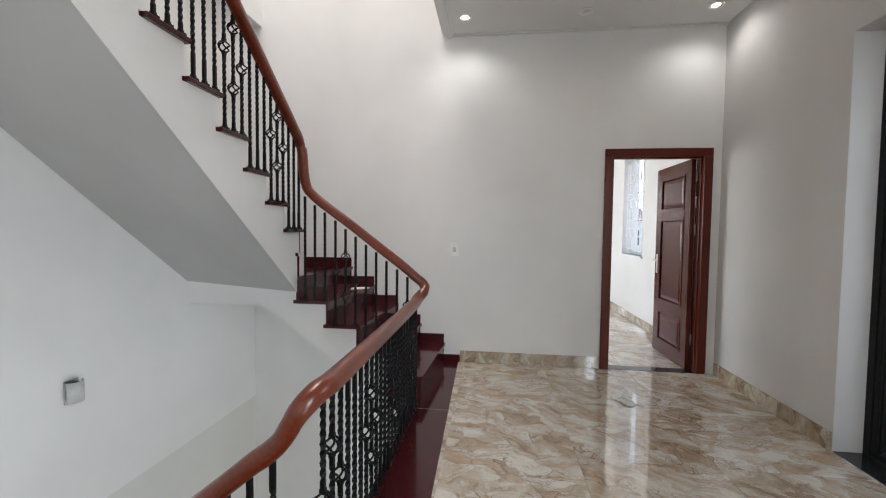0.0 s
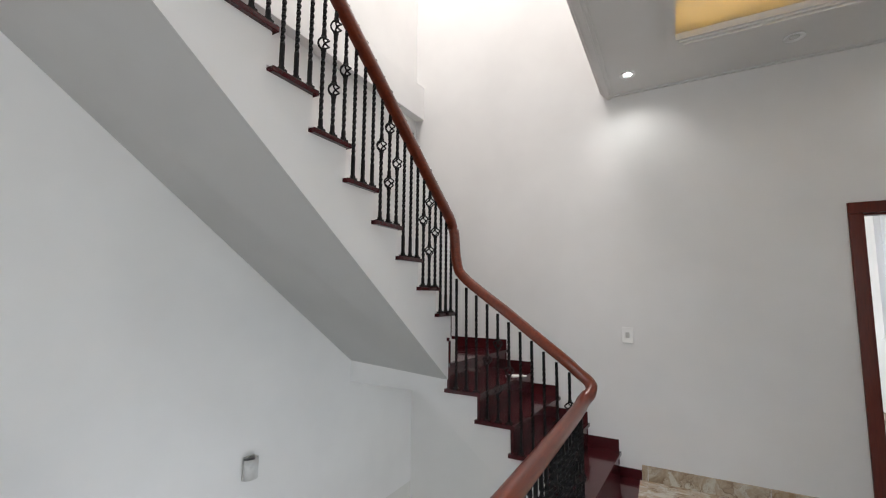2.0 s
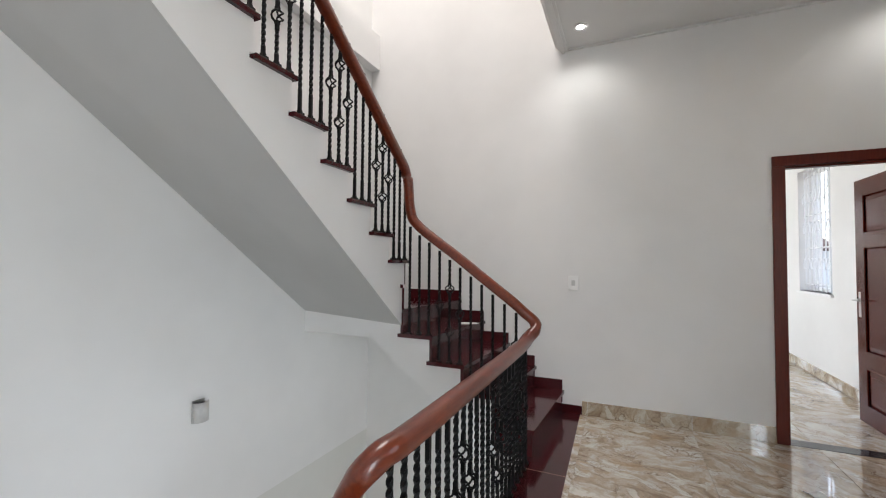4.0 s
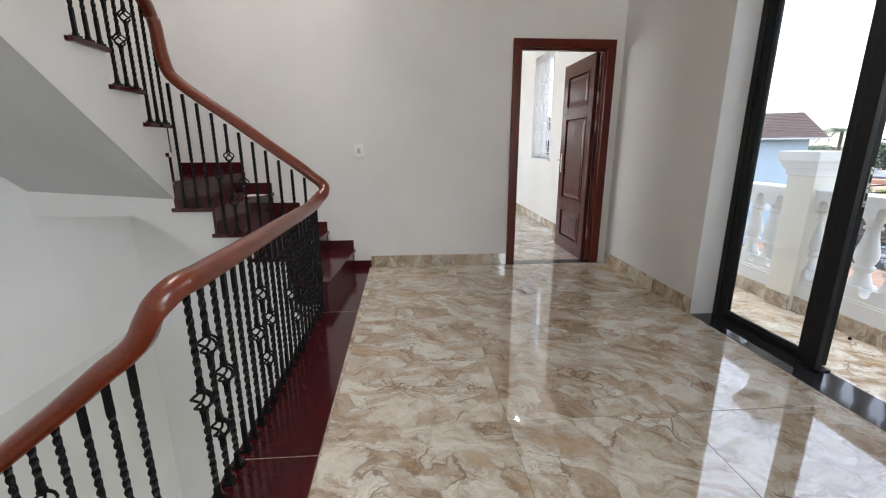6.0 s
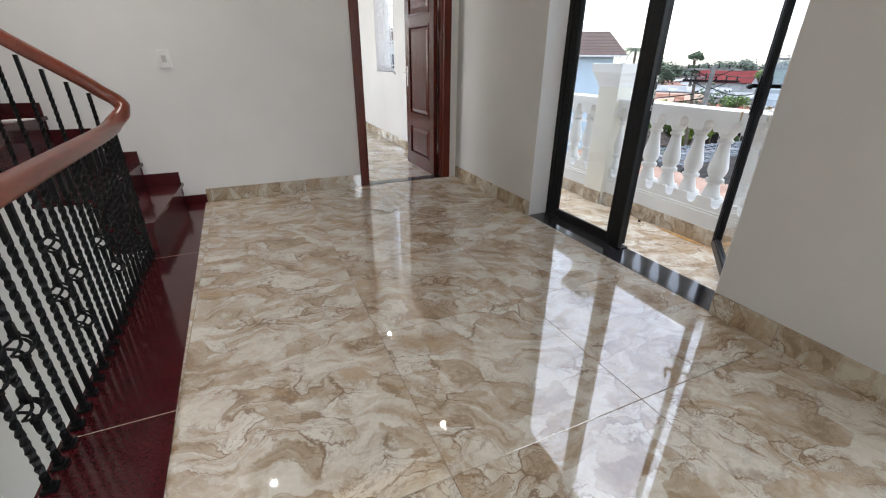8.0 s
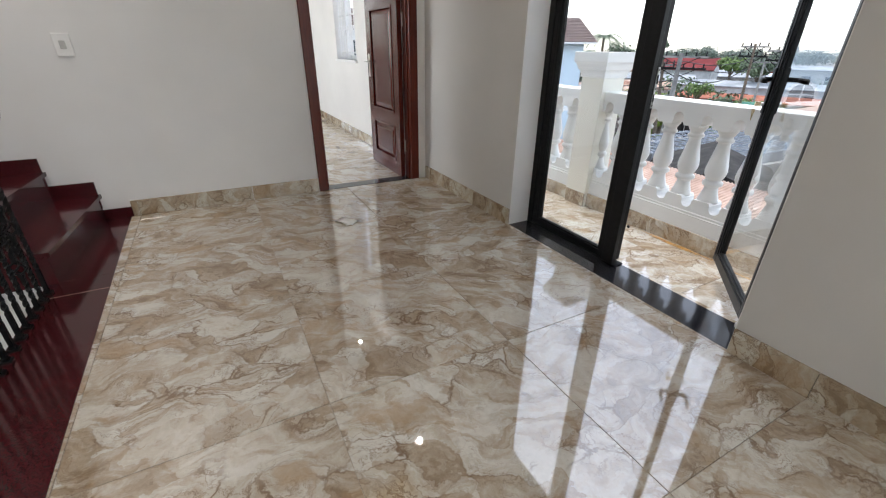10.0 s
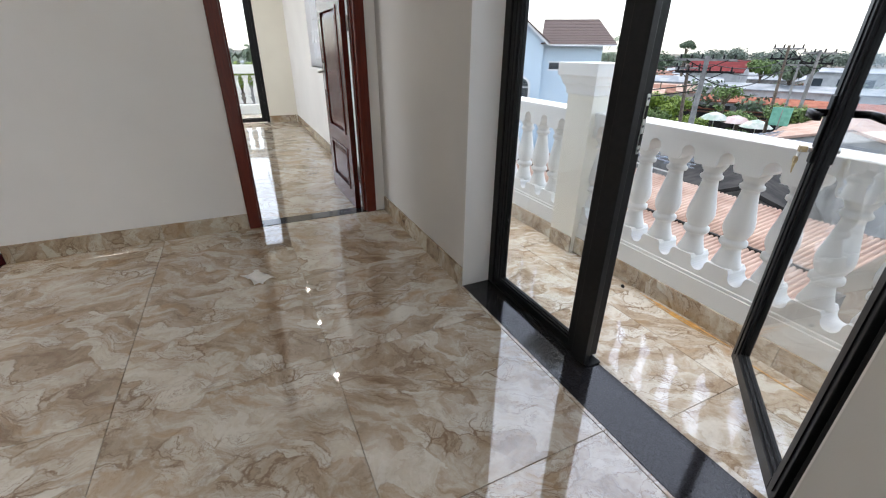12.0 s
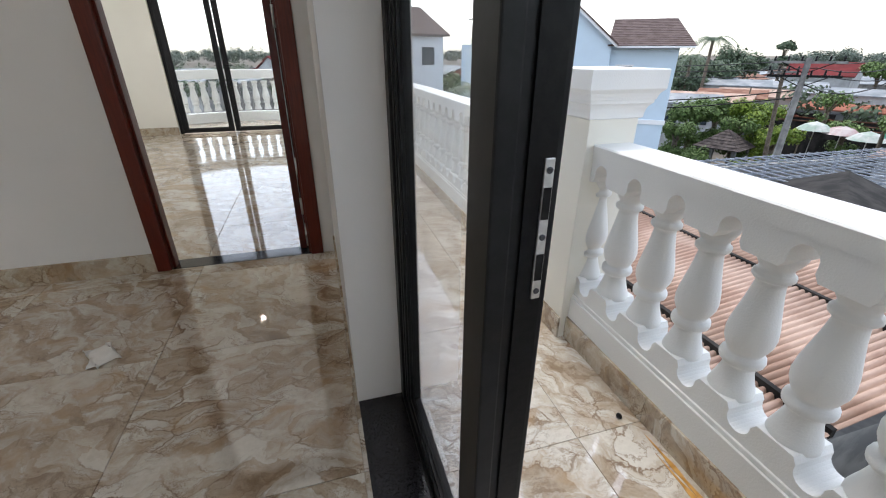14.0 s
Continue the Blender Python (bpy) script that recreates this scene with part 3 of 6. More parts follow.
SECTION = [(a * 1.16, b * 1.14) for a, b in ((-0.030, 0.000), (-0.033, 0.012), (-0.033, 0.030), (-0.026, 0.047), (-0.010, 0.055), (0.010, 0.055), (0.026, 0.047), (0.033, 0.030), (0.033, 0.012), (0.030, 0.000), (0.022, -0.006), (-0.022, -0.006))]
s2 = R2 / RUN2
path = [(-2.3, 1.0, -0.83), (-1.6, 1.0, -0.27), (-1.0, 1.0, 0.205), (-0.70, 1.0, 0.44), (-0.56, 1.0, 0.555), (-0.50, 1.003, 0.60), (-0.45, 1.006, 0.65), (-0.415, 1.010, 0.712), (-0.391, 1.023, 0.76), (-0.372, 1.06, 0.787), (-0.362, 1.10, 0.792), (-0.360, 1.2, RZ),
        (-0.360, 1.8, RZ), (-0.360, 2.66, 0.793), (-0.354, 2.87, 0.818), (-0.322, 2.95, 0.863), (-0.345, 2.982, 0.92), (-0.42, 2.972, 0.985), (-0.50, 2.962, 1.057), (-0.70, 2.957, 1.208), (-0.926, 2.955, 1.38), (-1.16, 2.955, 1.546), (-1.265, 2.955, 1.632), (-1.318, 2.955, 1.70),
        (-1.348, 2.958, 1.83), (-1.362, 2.962, 1.98), (-1.366, 2.93, 2.085), (-1.368, 2.84, 2.165), (-1.37, 2.5, 2.165 + 0.34 * s2), (-1.37, 1.2, 2.165 + 1.64 * s2), (-1.37, 0.1, 2.165 + 2.74 * s2)]
rail = wpart("handrail", sweep(smooth_path(path, 5), SECTION), M_RAIL, bal, "glossy red-brown wooden handrail", True)

# ---------- bedroom door ----------
frame_door = empty("door_1", (DX0 + DX1) / 2, YB, 0)
structure(frame_door, "dark red wooden panel door standing open in its frame", "door")
for a, b in ((DX0 - 0.08, DX0), (DX1, DX1 + 0.08)):
    wpart("jamb", boxes((a, YB - 0.02, 0.0, b, YB + T + 0.02, DZ), bevel=0.006), M_DFRAME, frame_door)
wpart("head", boxes((DX0 - 0.08, YB - 0.02, DZ, DX1 + 0.08, YB + T + 0.02, DZ + 0.08), bevel=0.006), M_DFRAME, frame_door)
for a, b in ((DX0, DX0 + 0.014), (DX1 - 0.014, DX1)):
    wpart("stop", boxes((a, YB + 0.02, 0.0, b, YB + 0.075, DZ - 0.014), bevel=0.003), M_DFRAME, frame_door)
wpart("stop", boxes((DX0, YB + 0.02, DZ - 0.014, DX1, YB + 0.075, DZ), bevel=0.003), M_DFRAME, frame_door)
wpart("threshold", boxes((DX0, YB - 0.005, -0.02, DX1, YB + T + 0.005, 0.003), bevel=0.002), M_BLACK, frame_door, "dark granite threshold strip")

# leaf: built closed along +x from the hinge, then swung
LW, LH, LT = 0.82, 2.10, 0.042
leaf = empty("door_leaf", DX1 - 0.028, YB + T - 0.04, 0.008, 90 + 0.6)
leaf.parent = None
tagged(leaf, "open dark red wooden door leaf with raised panels", "door")
panels = [(0.13, 0.14, 0.69, 0.48), (0.13, 0.60, 0.69, 1.52), (0.13, 1.62, 0.69, 1.97)]
bm = boxes((0, 0, 0, 0.13, LT, LH), (0.69, 0, 0, LW, LT, LH))
zs = [0.0] + [v for p in panels for v in (p[1], p[3])] + [LH]
for i in range(0, len(zs), 2):
    box(bm, 0.13, 0, zs[i], 0.69, LT, zs[i + 1])
part("leaf_frame", bm, M_DOOR, leaf)
for x0, za, x1, zb in panels:
    bm = boxes((x0, 0.012, za, x1, LT - 0.012, zb))
    for side in (0, 1):
        y0, y1 = (0.012, 0.0) if side == 0 else (LT - 0.012, LT)
        i = 0.065
        lo = [bm.verts.new((x, y0 + (0.0002 if side else -0.0002), z)) for x, z in ((x0 + 0.02, za + 0.02), (x1 - 0.02, za + 0.02), (x1 - 0.02, zb - 0.02), (x0 + 0.02, zb - 0.02))]
        hi = [bm.verts.new((x, y1, z)) for x, z in ((x0 + i, za + i), (x1 - i, za + i), (x1 - i, zb - i), (x0 + i, zb - i))]
        bm.faces.new(hi)
        for k in range(4):
            bm.faces.new((lo[k], lo[(k + 1) % 4], hi[(k + 1) % 4], hi[k]))
    pan = part("raised_panel", bm, M_DOOR, leaf)
    for side in (0, 1):
        yy = -0.006 if side == 0 else LT
        bm = bmesh.new()
        for q in ((x0 - 0.004, za - 0.004, x1 + 0.004, za + 0.018), (x0 - 0.004, zb - 0.018, x1 + 0.004, zb + 0.004), (x0 - 0.004, za + 0.018, x0 + 0.018, zb - 0.018), (x1 - 0.018, za + 0.018, x1 + 0.004, zb - 0.018)):
            box(bm, q[0], yy, q[1], q[2], yy + 0.006, q[3])
        bmesh.ops.bevel(bm, geom=bm.edges[:], offset=0.002, segments=1, affect="EDGES")
        part("panel_moulding", bm, M_DOOR, leaf)
for side in (-1, 1):
    y = -0.004 if side < 0 else LT + 0.004
    plate = part("lock_plate", boxes((LW - 0.072, min(y, y - side * 0.004), 0.90, LW - 0.038, max(y, y - side * 0.004), 1.12), bevel=0.0015), M_STEEL, leaf, "brushed steel lock plate")
    bm = sweep([(LW - 0.055, y, 1.05), (LW - 0.055, y + side * 0.045, 1.05), (LW - 0.07, y + side * 0.052, 1.05), (LW - 0.17, y + side * 0.052, 1.05)], circle(0.009, 8))
    part("lever_handle", bm, M_STEEL, leaf, "brushed steel lever handle", True)
for z in (0.25, 1.35, 1.62, 1.88):
    part("hinge", lathe([(0.008, 0), (0.008, 0.11)], 10, at=(-0.006, -0.004, z)), M_STEEL, leaf, "steel hinge", True)

# ---------- switch and stair lamp ----------
M_OFF0 = two_tone("grey_plastic", (0.50, 0.50, 0.49), (0.56, 0.56, 0.55), 20.0, 0.4, 0, 0)
sw = empty("light_switch", -0.180, YB, 1.178)
tagged(sw, "white plastic light switch on the wall", "switch")
part("plate", boxes((-0.042, -0.014, -0.066, 0.048, 0, 0.066), bevel=0.004), M_PLASTIC, sw)
part("rocker", boxes((-0.013, -0.018, -0.024, 0.019, -0.0135, 0.024), bevel=0.002), M_OFF0, sw)

lamp = empty("wall_lamp", XL, 1.975, 0.338)
tagged(lamp, "small grey wall lamp with a curved shield", "lamp")
part("back_plate", boxes((0, -0.045, -0.075, 0.012, 0.045, 0.075), bevel=0.004), M_STEEL, lamp)
bm = bmesh.new()
ring = []
for i in range(13):
    a = radians(-80 + 160 * i / 12)
    ring.append((0.02 + 0.045 * math.cos(a), 0.05 * math.sin(a)))
outer = [(x + 0.006 * math.cos(radians(-80 + 160 * i / 12)), y + 0.006 * math.sin(radians(-80 + 160 * i / 12))) for i, (x, y) in enumerate(ring)]
part("shield", prism(ring + outer[::-1], -0.065, 0.065), M_OFF0, lamp, "pale curved shield", True)
part("bulb_holder", lathe([(0.026, -0.055), (0.028, 0.055)], 12, at=(0.032, 0, 0)), M_ALU_LIGHT, lamp, "", True)

# ---------- ceiling downlights ----------
M_OFF = two_tone("frosted_lens", (0.62, 0.62, 0.60), (0.66, 0.66, 0.64), 30.0, 0.3, 0, 0)


def downlight(x, y, z, lit=True):
    ob = empty("downlight", x, y, z)
    tagged(ob, "round recessed ceiling downlight, lit" if lit else "round recessed ceiling downlight, switched off", "ceiling light", "ceiling downlights")
    part("trim_ring", lathe([(0.062, 0.0), (0.064, -0.006), (0.058, -0.010), (0.040, -0.006), (0.035, 0.0)], 28), M_PLASTIC, ob, "", True)
    part("lens", lathe([(0.030, -0.0005), (0.030, -0.004), (0.014, -0.006)], 24), M_LED if lit else M_OFF, ob, "glowing lens" if lit else "", True)
    if lit:
        lt = new("downlight_beam", bpy.data.lights.new("downlight_beam", "SPOT"))
        lt.data.energy, lt.data.spot_size, lt.data.spot_blend, lt.data.shadow_soft_size = 2.0, radians(150), 0.8, 0.02
        lt.data.color = (1.0, 0.97, 0.93)
        lt.matrix_world = look((x, y, z - 0.02), (x, y + 0.001, 0))
    return ob


for x, lit in ((-0.072, True), (1.015, False), (2.105, True)):
    downlight(x, 3.645, ZC - 0.001, lit)
for y in (5.9, 7.4, 8.7):
    downlight(2.05, y, 3.349)
downlight(0.95, 8.6, 3.349)

# ---------- balcony door ----------
FX0, FX1 = 2.555, 2.625


def glazed_leaf(ob, w, z0, h, depth, rail=0.075, free=None, foot=None, bead=0.012):
    """A framed pane from 0 to w along x, standing on z0; free is the stile at w, foot the bottom rail."""
    ms, free, foot = M_ALU, free or rail, foot or rail
    for a, b in ((0, rail), (w - free, w)):
        part("stile", boxes((a, -depth / 2, z0, b, depth / 2, z0 + h), bevel=0.003), ms, ob)
        m_ = min(0.02, (b - a) * 0.35)
        part("stile_bead", boxes((a + m_, -depth / 2 - 0.004, z0 + 0.04, b - m_, depth / 2 + 0.004, z0 + h - 0.04)), ms, ob)
    for a, b in ((z0, z0 + foot), (z0 + h - rail, z0 + h)):
        part("rail", boxes((rail, -depth / 2, a, w - free, depth / 2, b), bevel=0.003), ms, ob)
    xa, xb, za, zb = rail, w - free, z0 + foot, z0 + h - rail
    for q in ((xa, za, xb, za + bead), (xa, zb - bead, xb, zb), (xa, za + bead, xa + bead, zb - bead), (xb - bead, za + bead, xb, zb - bead)):
        part("glazing_bead", boxes((q[0], -0.018, q[1], q[2], 0.018, q[3])), ms, ob)
    for q in ((xa + bead, za + bead, xb - bead, za + bead + 0.004), (xa + bead, za + bead, xa + bead + 0.004, zb - bead), (xb - bead - 0.004, za + bead, xb - bead, zb - bead)):
        part("gasket", boxes((q[0], -0.008, q[1], q[2], 0.008, q[3])), M_IRON, ob, "black rubber gasket")
    pane = part("pane", boxes((xa + 0.010, -0.003, za + 0.010, xb - 0.010, 0.003, zb - 0.010)), M_GLASS, ob, "clear glass pane")
    pane.visible_shadow = False


sill = part("threshold", boxes((XR + 0.004, GY0, -0.03, 2.618, GY1, 0.002), bevel=0.002), M_BLACK)
structure(sill, "polished black granite threshold under the balcony door", "threshold")
sill2 = part("threshold_outer", boxes((2.620, GY0, -0.03, XO + 0.004, GY1, 0.0)), M_TILE)
structure(sill2, "beige marble strip outside the balcony door", "threshold")
gd = empty("balcony_door_frame", 2.59, 1.75, 0)
structure(gd, "dark aluminium frame of the balcony door", "door")
for a, b in ((GY0 + 0.001, GY0 + 0.05), (GY1 - 0.05, GY1 - 0.001)):
    wpart("jamb", boxes((FX0, a, 0.002, FX1, b, GZ - 0.001), bevel=0.003), M_ALU, gd)
wpart("head", boxes((FX0, GY0 + 0.05, GZ - 0.06, FX1, GY1 - 0.05, GZ - 0.001), bevel=0.003), M_ALU, gd)
wpart("track", boxes((FX0, GY0 + 0.78, 0.002, FX1, GY1 - 0.05, 0.011), bevel=0.002), M_ALU, gd)
MEET = 1.772
lf = empty("balcony_door_leaf", 2.59, GY1 - 0.05, 0, -90)
tagged(lf, "closed dark aluminium glazed balcony door leaf", "door", "balcony door leaves")
glazed_leaf(lf, GY1 - 0.05 - MEET, 0.012, GZ - 0.075, 0.05, 0.05, 0.103, 0.040)
part("meeting_stile", boxes((GY1 - 0.05 - MEET - 0.045, -0.055, 0.014, GY1 - 0.05 - MEET + 0.035, -0.026, GZ - 0.07), bevel=0.003), M_ALU, lf)
part("outer_stile", boxes((GY1 - 0.05 - MEET - 0.08, 0.0255, 0.014, GY1 - 0.05 - MEET - 0.001, 0.054, GZ - 0.07), bevel=0.003), M_ALU, lf)
part("edge_channel", boxes((GY1 - 0.05 - MEET + 0.001, 0.004, 0.03, GY1 - 0.05 - MEET + 0.005, 0.042, GZ - 0.08)), M_IRON, lf, "black edge channel")
EX = GY1 - 0.05 - MEET
k = part("lock_faceplate", boxes((EX + 0.004, 0.026, 0.915, EX + 0.008, 0.040, 1.115), bevel=0.0015), M_STEEL, lf, "long steel lock faceplate with dark slots")
for za, zb in ((0.945, 0.985), (1.035, 1.078)):
    part("slot", boxes((EX + 0.0075, 0.0275, za, EX + 0.0088, 0.0385, zb)), M_IRON, k)
for z in (0.928, 1.010, 1.100):
    screw = part("screw", lathe([(0.0045, 0), (0.0045, 0.002), (0.003, 0.003)], 10), M_ALU_LIGHT, k)
    screw.matrix_basis = pose(EX + 0.0075, 0.033, z, 0, 90, 0)
swing = 40.0
lo = empty("balcony_door_leaf", 2.612, 1.003, 0, swing)
tagged(lo, "dark aluminium glazed balcony door leaf swung open outwards", "door", "balcony door leaves")
LO = 0.74
glazed_leaf(lo, LO, 0.030, GZ - 0.09, 0.05, 0.055, 0.062, 0.055)
for z in (0.3, 1.35, 2.4):
    part("hinge", lathe([(0.011, 0), (0.011, 0.12)], 10, at=(-0.008, -0.03, z)), M_ALU, lo, "", True)
part("hinge_cap", lathe([(0.010, 0.0), (0.013, 0.004), (0.013, 0.020), (0.008, 0.026)], 12, at=(-0.006, 0.030, 0.004)), M_PLASTIC, lo, "white plastic hinge cap", True)
for side in (1, -1):
    part("handle_plate", boxes((LO - 0.050, side * 0.030 - 0.005, 0.90, LO - 0.014, side * 0.030 + 0.005, 1.12), bevel=0.004), M_IRON, lo)
    part("lever_handle", sweep([(LO - 0.032, side * 0.034, 1.065), (LO - 0.032, side * 0.078, 1.065), (LO - 0.05, side * 0.086, 1.065), (LO - 0.15, side * 0.086, 1.062)], [(-0.008, -0.011), (0.008, -0.011), (0.008, 0.011), (-0.008, 0.011)]), M_IRON, lo, "black lever handle", True)
    part("lock_barrel", sweep([(LO - 0.032, side * 0.033, 0.945), (LO - 0.032, side * 0.045, 0.945)], circle(0.009, 12), up=Vector((0, 0, 1))), M_STEEL, lo, "steel lock barrel", True)

# bedroom glazed door at the far end
bd = empty("bedroom_door_frame", 1.18, YE, 0)
structure(bd, "dark aluminium double glazed door of the bedroom", "door")
for a, b in ((BX0 + 0.001, BX0 + 0.05), (BX1 - 0.05, BX1 - 0.001)):
    wpart("jamb", boxes((a, YE + 0.05, 0, b, YE + 0.12, BZ - 0.001), bevel=0.003), M_ALU, bd)
wpart("head", boxes((BX0 + 0.05, YE + 0.05, BZ - 0.06, BX1 - 0.05, YE + 0.12, BZ - 0.001), bevel=0.003), M_ALU, bd)
for a, b in ((BX0 + 0.05, 1.00), (1.02, BX1 - 0.05)):
    g = empty("bedroom_glazed_leaf", a, YE + 0.085, 0)
    tagged(g, "closed dark aluminium glazed leaf of the bedroom door", "door", "bedroom door leaves")
    glazed_leaf(g, b - a, 0.012, BZ - 0.075, 0.05, 0.07, 0.07, 0.055)
part("lever_handle", sweep([(0.05, -0.03, 1.05), (0.05, -0.07, 1.05), (0.15, -0.075, 1.05)], circle(0.01, 8)), M_IRON, g, "", True)

# ---------- barred bedroom window ----------
M_WHITEIRON = two_tone("white_painted_iron", (0.76, 0.77, 0.78), (0.82, 0.82, 0.82), 30.0, 0.4, 0.0, 0.1)
win = empty("window_1", 2.5, (WY0 + WY1) / 2, WZ0)
structure(win, "white framed window with ornate white iron bars", "window")
for q in ((WY0, WZ0, WY1, WZ0 + 0.05), (WY0, WZ1 - 0.05, WY1, WZ1), (WY0, WZ0 + 0.05, WY0 + 0.05, WZ1 - 0.05), (WY1 - 0.05, WZ0 + 0.05, WY1, WZ1 - 0.05), ((WY0 + WY1) / 2 - 0.025, WZ0 + 0.05, (WY0 + WY1) / 2 + 0.025, WZ1 - 0.05)):
    wpart("window_frame", boxes((2.54, q[0] + 0.001, q[1] + 0.001, 2.59, q[2] - 0.001, q[3] - 0.001), bevel=0.004), M_WHITEIRON, win)
wpart("window_sill", boxes((XR - 0.02, WY0 - 0.03, WZ0 - 0.03, 2.54, WY1 + 0.03, WZ0), bevel=0.004), M_WHITEIRON, win)
for i in range(8):
    y = WY0 + 0.06 + (WY1 - WY0 - 0.12) * i / 7
    wpart("bar", boxes((2.44, y - 0.006, WZ0, 2.452, y + 0.006, WZ1)), M_WHITEIRON, win)
for z in (WZ0 + 0.09, WZ0 + 0.55, WZ1 - 0.6, WZ1 - 0.09):
    wpart("cross_bar", boxes((2.453, WY0, z - 0.008, 2.465, WY1, z + 0.008)), M_WHITEIRON, win)
for zc, s in ((WZ0 + 0.32, 1), (WZ1 - 0.34, -1), ((WZ0 + WZ1) / 2, 1)):
    for k in range(4):
        yc = WY0 + 0.12 + (WY1 - WY0 - 0.24) * k / 3
        for d in (-1, 1):
            pts = []
            for i in range(19):
                a = i / 18 * 4.6
                r = 0.012 + 0.05 * i / 18
                pts.append((2.432, yc + d * (0.05 - r * math.cos(a)), zc + s * (r * math.sin(a) * 1.5 + 0.05)))
            wpart("scroll", sweep(pts, circle(0.007, 5), up=Vector((1, 0, 0))), M_WHITEIRON, win)

# ---------- balcony parapets ----------
M_CAST = paint("cast_masonry_white", (0.80, 0.81, 0.79), 0.6, 0.10, 0.5)
PX0, PX1 = 3.480, 3.660
PITCH = 0.2055
BAL_PROFILE = [(r * 1.06, z * 0.911) for r, z in ((0.064, 0.0), (0.064, 0.018), (0.060, 0.034), (0.053, 0.058), (0.046, 0.088), (0.042, 0.112), (0.042, 0.127), (0.051, 0.130), (0.059, 0.138), (0.061, 0.150), (0.059, 0.163), (0.047, 0.171), (0.046, 0.179),
               (0.053, 0.193), (0.062, 0.220), (0.065, 0.248), (0.061, 0.288), (0.051, 0.343), (0.042, 0.398), (0.037, 0.438), (0.0365, 0.457), (0.046, 0.460), (0.051, 0.467), (0.051, 0.480), (0.043, 0.486), (0.040, 0.500), (0.047, 0.513), (0.055, 0.530), (0.059, 0.540), (0.059, 0.56))]



def arch_plate(y0, y1, z0, z1, up, r=0.037, n=10):
    """A plate between two baluster axes, with a round-headed notch in its middle."""
    yc = (y0 + y1) / 2
    s = 1 if up else -1
    base, far = (z0, z1) if up else (z1, z0)
    mid = base + s * (0.045 if up else 0.033)
    pts = [(y0, base), (yc - r - 0.012, base), (yc - r, base + s * 0.02), (yc - r, mid)]
    for i in range(1, n):
        a = math.pi - math.pi * i / n
        pts.append((yc + r * math.cos(a), mid + s * r * math.sin(a)))
    pts += [(yc + r, mid), (yc + r, base + s * 0.02), (yc + r + 0.012, base), (y1, base), (y1, far), (y0, far)]
    return pts


bal_mesh = None


def balustrade(name, y_start, count, label):
    global bal_mesh
    ob = empty(name, (PX0 + PX1) / 2, y_start, 0)
    tagged(ob, label, "balustrade", "balcony balustrades")
    ya, yb = y_start, y_start + PITCH * count
    ZB, ZT = 0.225, 0.735
    wpart("kerb", boxes((PX0, ya, -0.40, PX1, yb, 0.12)), M_CAST, ob)
    wpart("base_ledge", boxes((PX0 + 0.008, ya, 0.12, PX1 - 0.008, yb, 0.14), bevel=0.004), M_CAST, ob)
    prof = [(PX0 - 0.001, 0.822), (PX0 - 0.004, 0.876), (PX0 + 0.002, 0.882), (PX1 - 0.002, 0.882), (PX1 + 0.004, 0.876), (PX1 + 0.001, 0.822)]
    wpart("coping", prism(prof, ya, yb, "y"), M_CAST, ob)
    for i in range(count):
        y0 = ya + PITCH * i
        lowp = arch_plate(y0, y0 + PITCH, 0.14, ZB + 0.012, False)
        topp = arch_plate(y0, y0 + PITCH, ZT - 0.012, 0.822, True)
        wpart("base_plate", prism([(y, z) for y, z in lowp], PX0 + 0.016, PX1 - 0.016, "x"), M_CAST, ob)
        wpart("arch_plate", prism([(y, z) for y, z in topp], PX0 + 0.002, PX1 - 0.002, "x"), M_CAST, ob)
    for i in range(count + 1):
        if bal_mesh is None:
            b = part("baluster", lathe(BAL_PROFILE, 24), M_CAST, ob, "", True)
            bal_mesh = b.data
        else:
            b = new("baluster", bal_mesh)
            b.parent = ob
        b.matrix_parent_inverse = Matrix.Identity(4)
        b.matrix_basis = pose(0, PITCH * i, ZB)
    return ob


PY0, PY1 = 2.843, 3.083
balustrade("balustrade", 2.8755 - PITCH * 22, 22, "white cast masonry balustrade with turned balusters")
balustrade("balustrade", 3.055, 27, "white cast masonry balustrade with turned balusters")
post = empty("balcony_post", 3.558, 2.963, 0)
tagged(post, "white masonry balcony post with a moulded cap", "post")
part("shaft", boxes((-0.12, -0.12, -0.40, 0.12, 0.12, 0.99), bevel=0.004), M_OUTCREAM, post)
bm = bmesh.new()
CAP = [(0.002, 1.035), (0.016, 1.04), (0.017, 1.056), (0.019, 1.066), (0.025, 1.080), (0.035, 1.092), (0.047, 1.100), (0.049, 1.112),
       (0.054, 1.114), (0.058, 1.126), (0.067, 1.140), (0.080, 1.150), (0.084, 1.153), (0.087, 1.157), (0.087, 1.226), (0.083, 1.230)]
loops = [[bm.verts.new((sx * (0.12 + g * 0.69), sy * (0.12 + g * 0.69), z - 0.052)) for sx, sy in ((-1, -1), (1, -1), (1, 1), (-1, 1))] for g, z in CAP]
for lo, hi in zip(loops, loops[1:]):
    for i in range(4):
        bm.faces.new((lo[i], lo[(i + 1) % 4], hi[(i + 1) % 4], hi[i]))
bm.faces.new(loops[0][::-1])
bm.faces.new(loops[-1])
part("cap", bm, M_CAST, post)

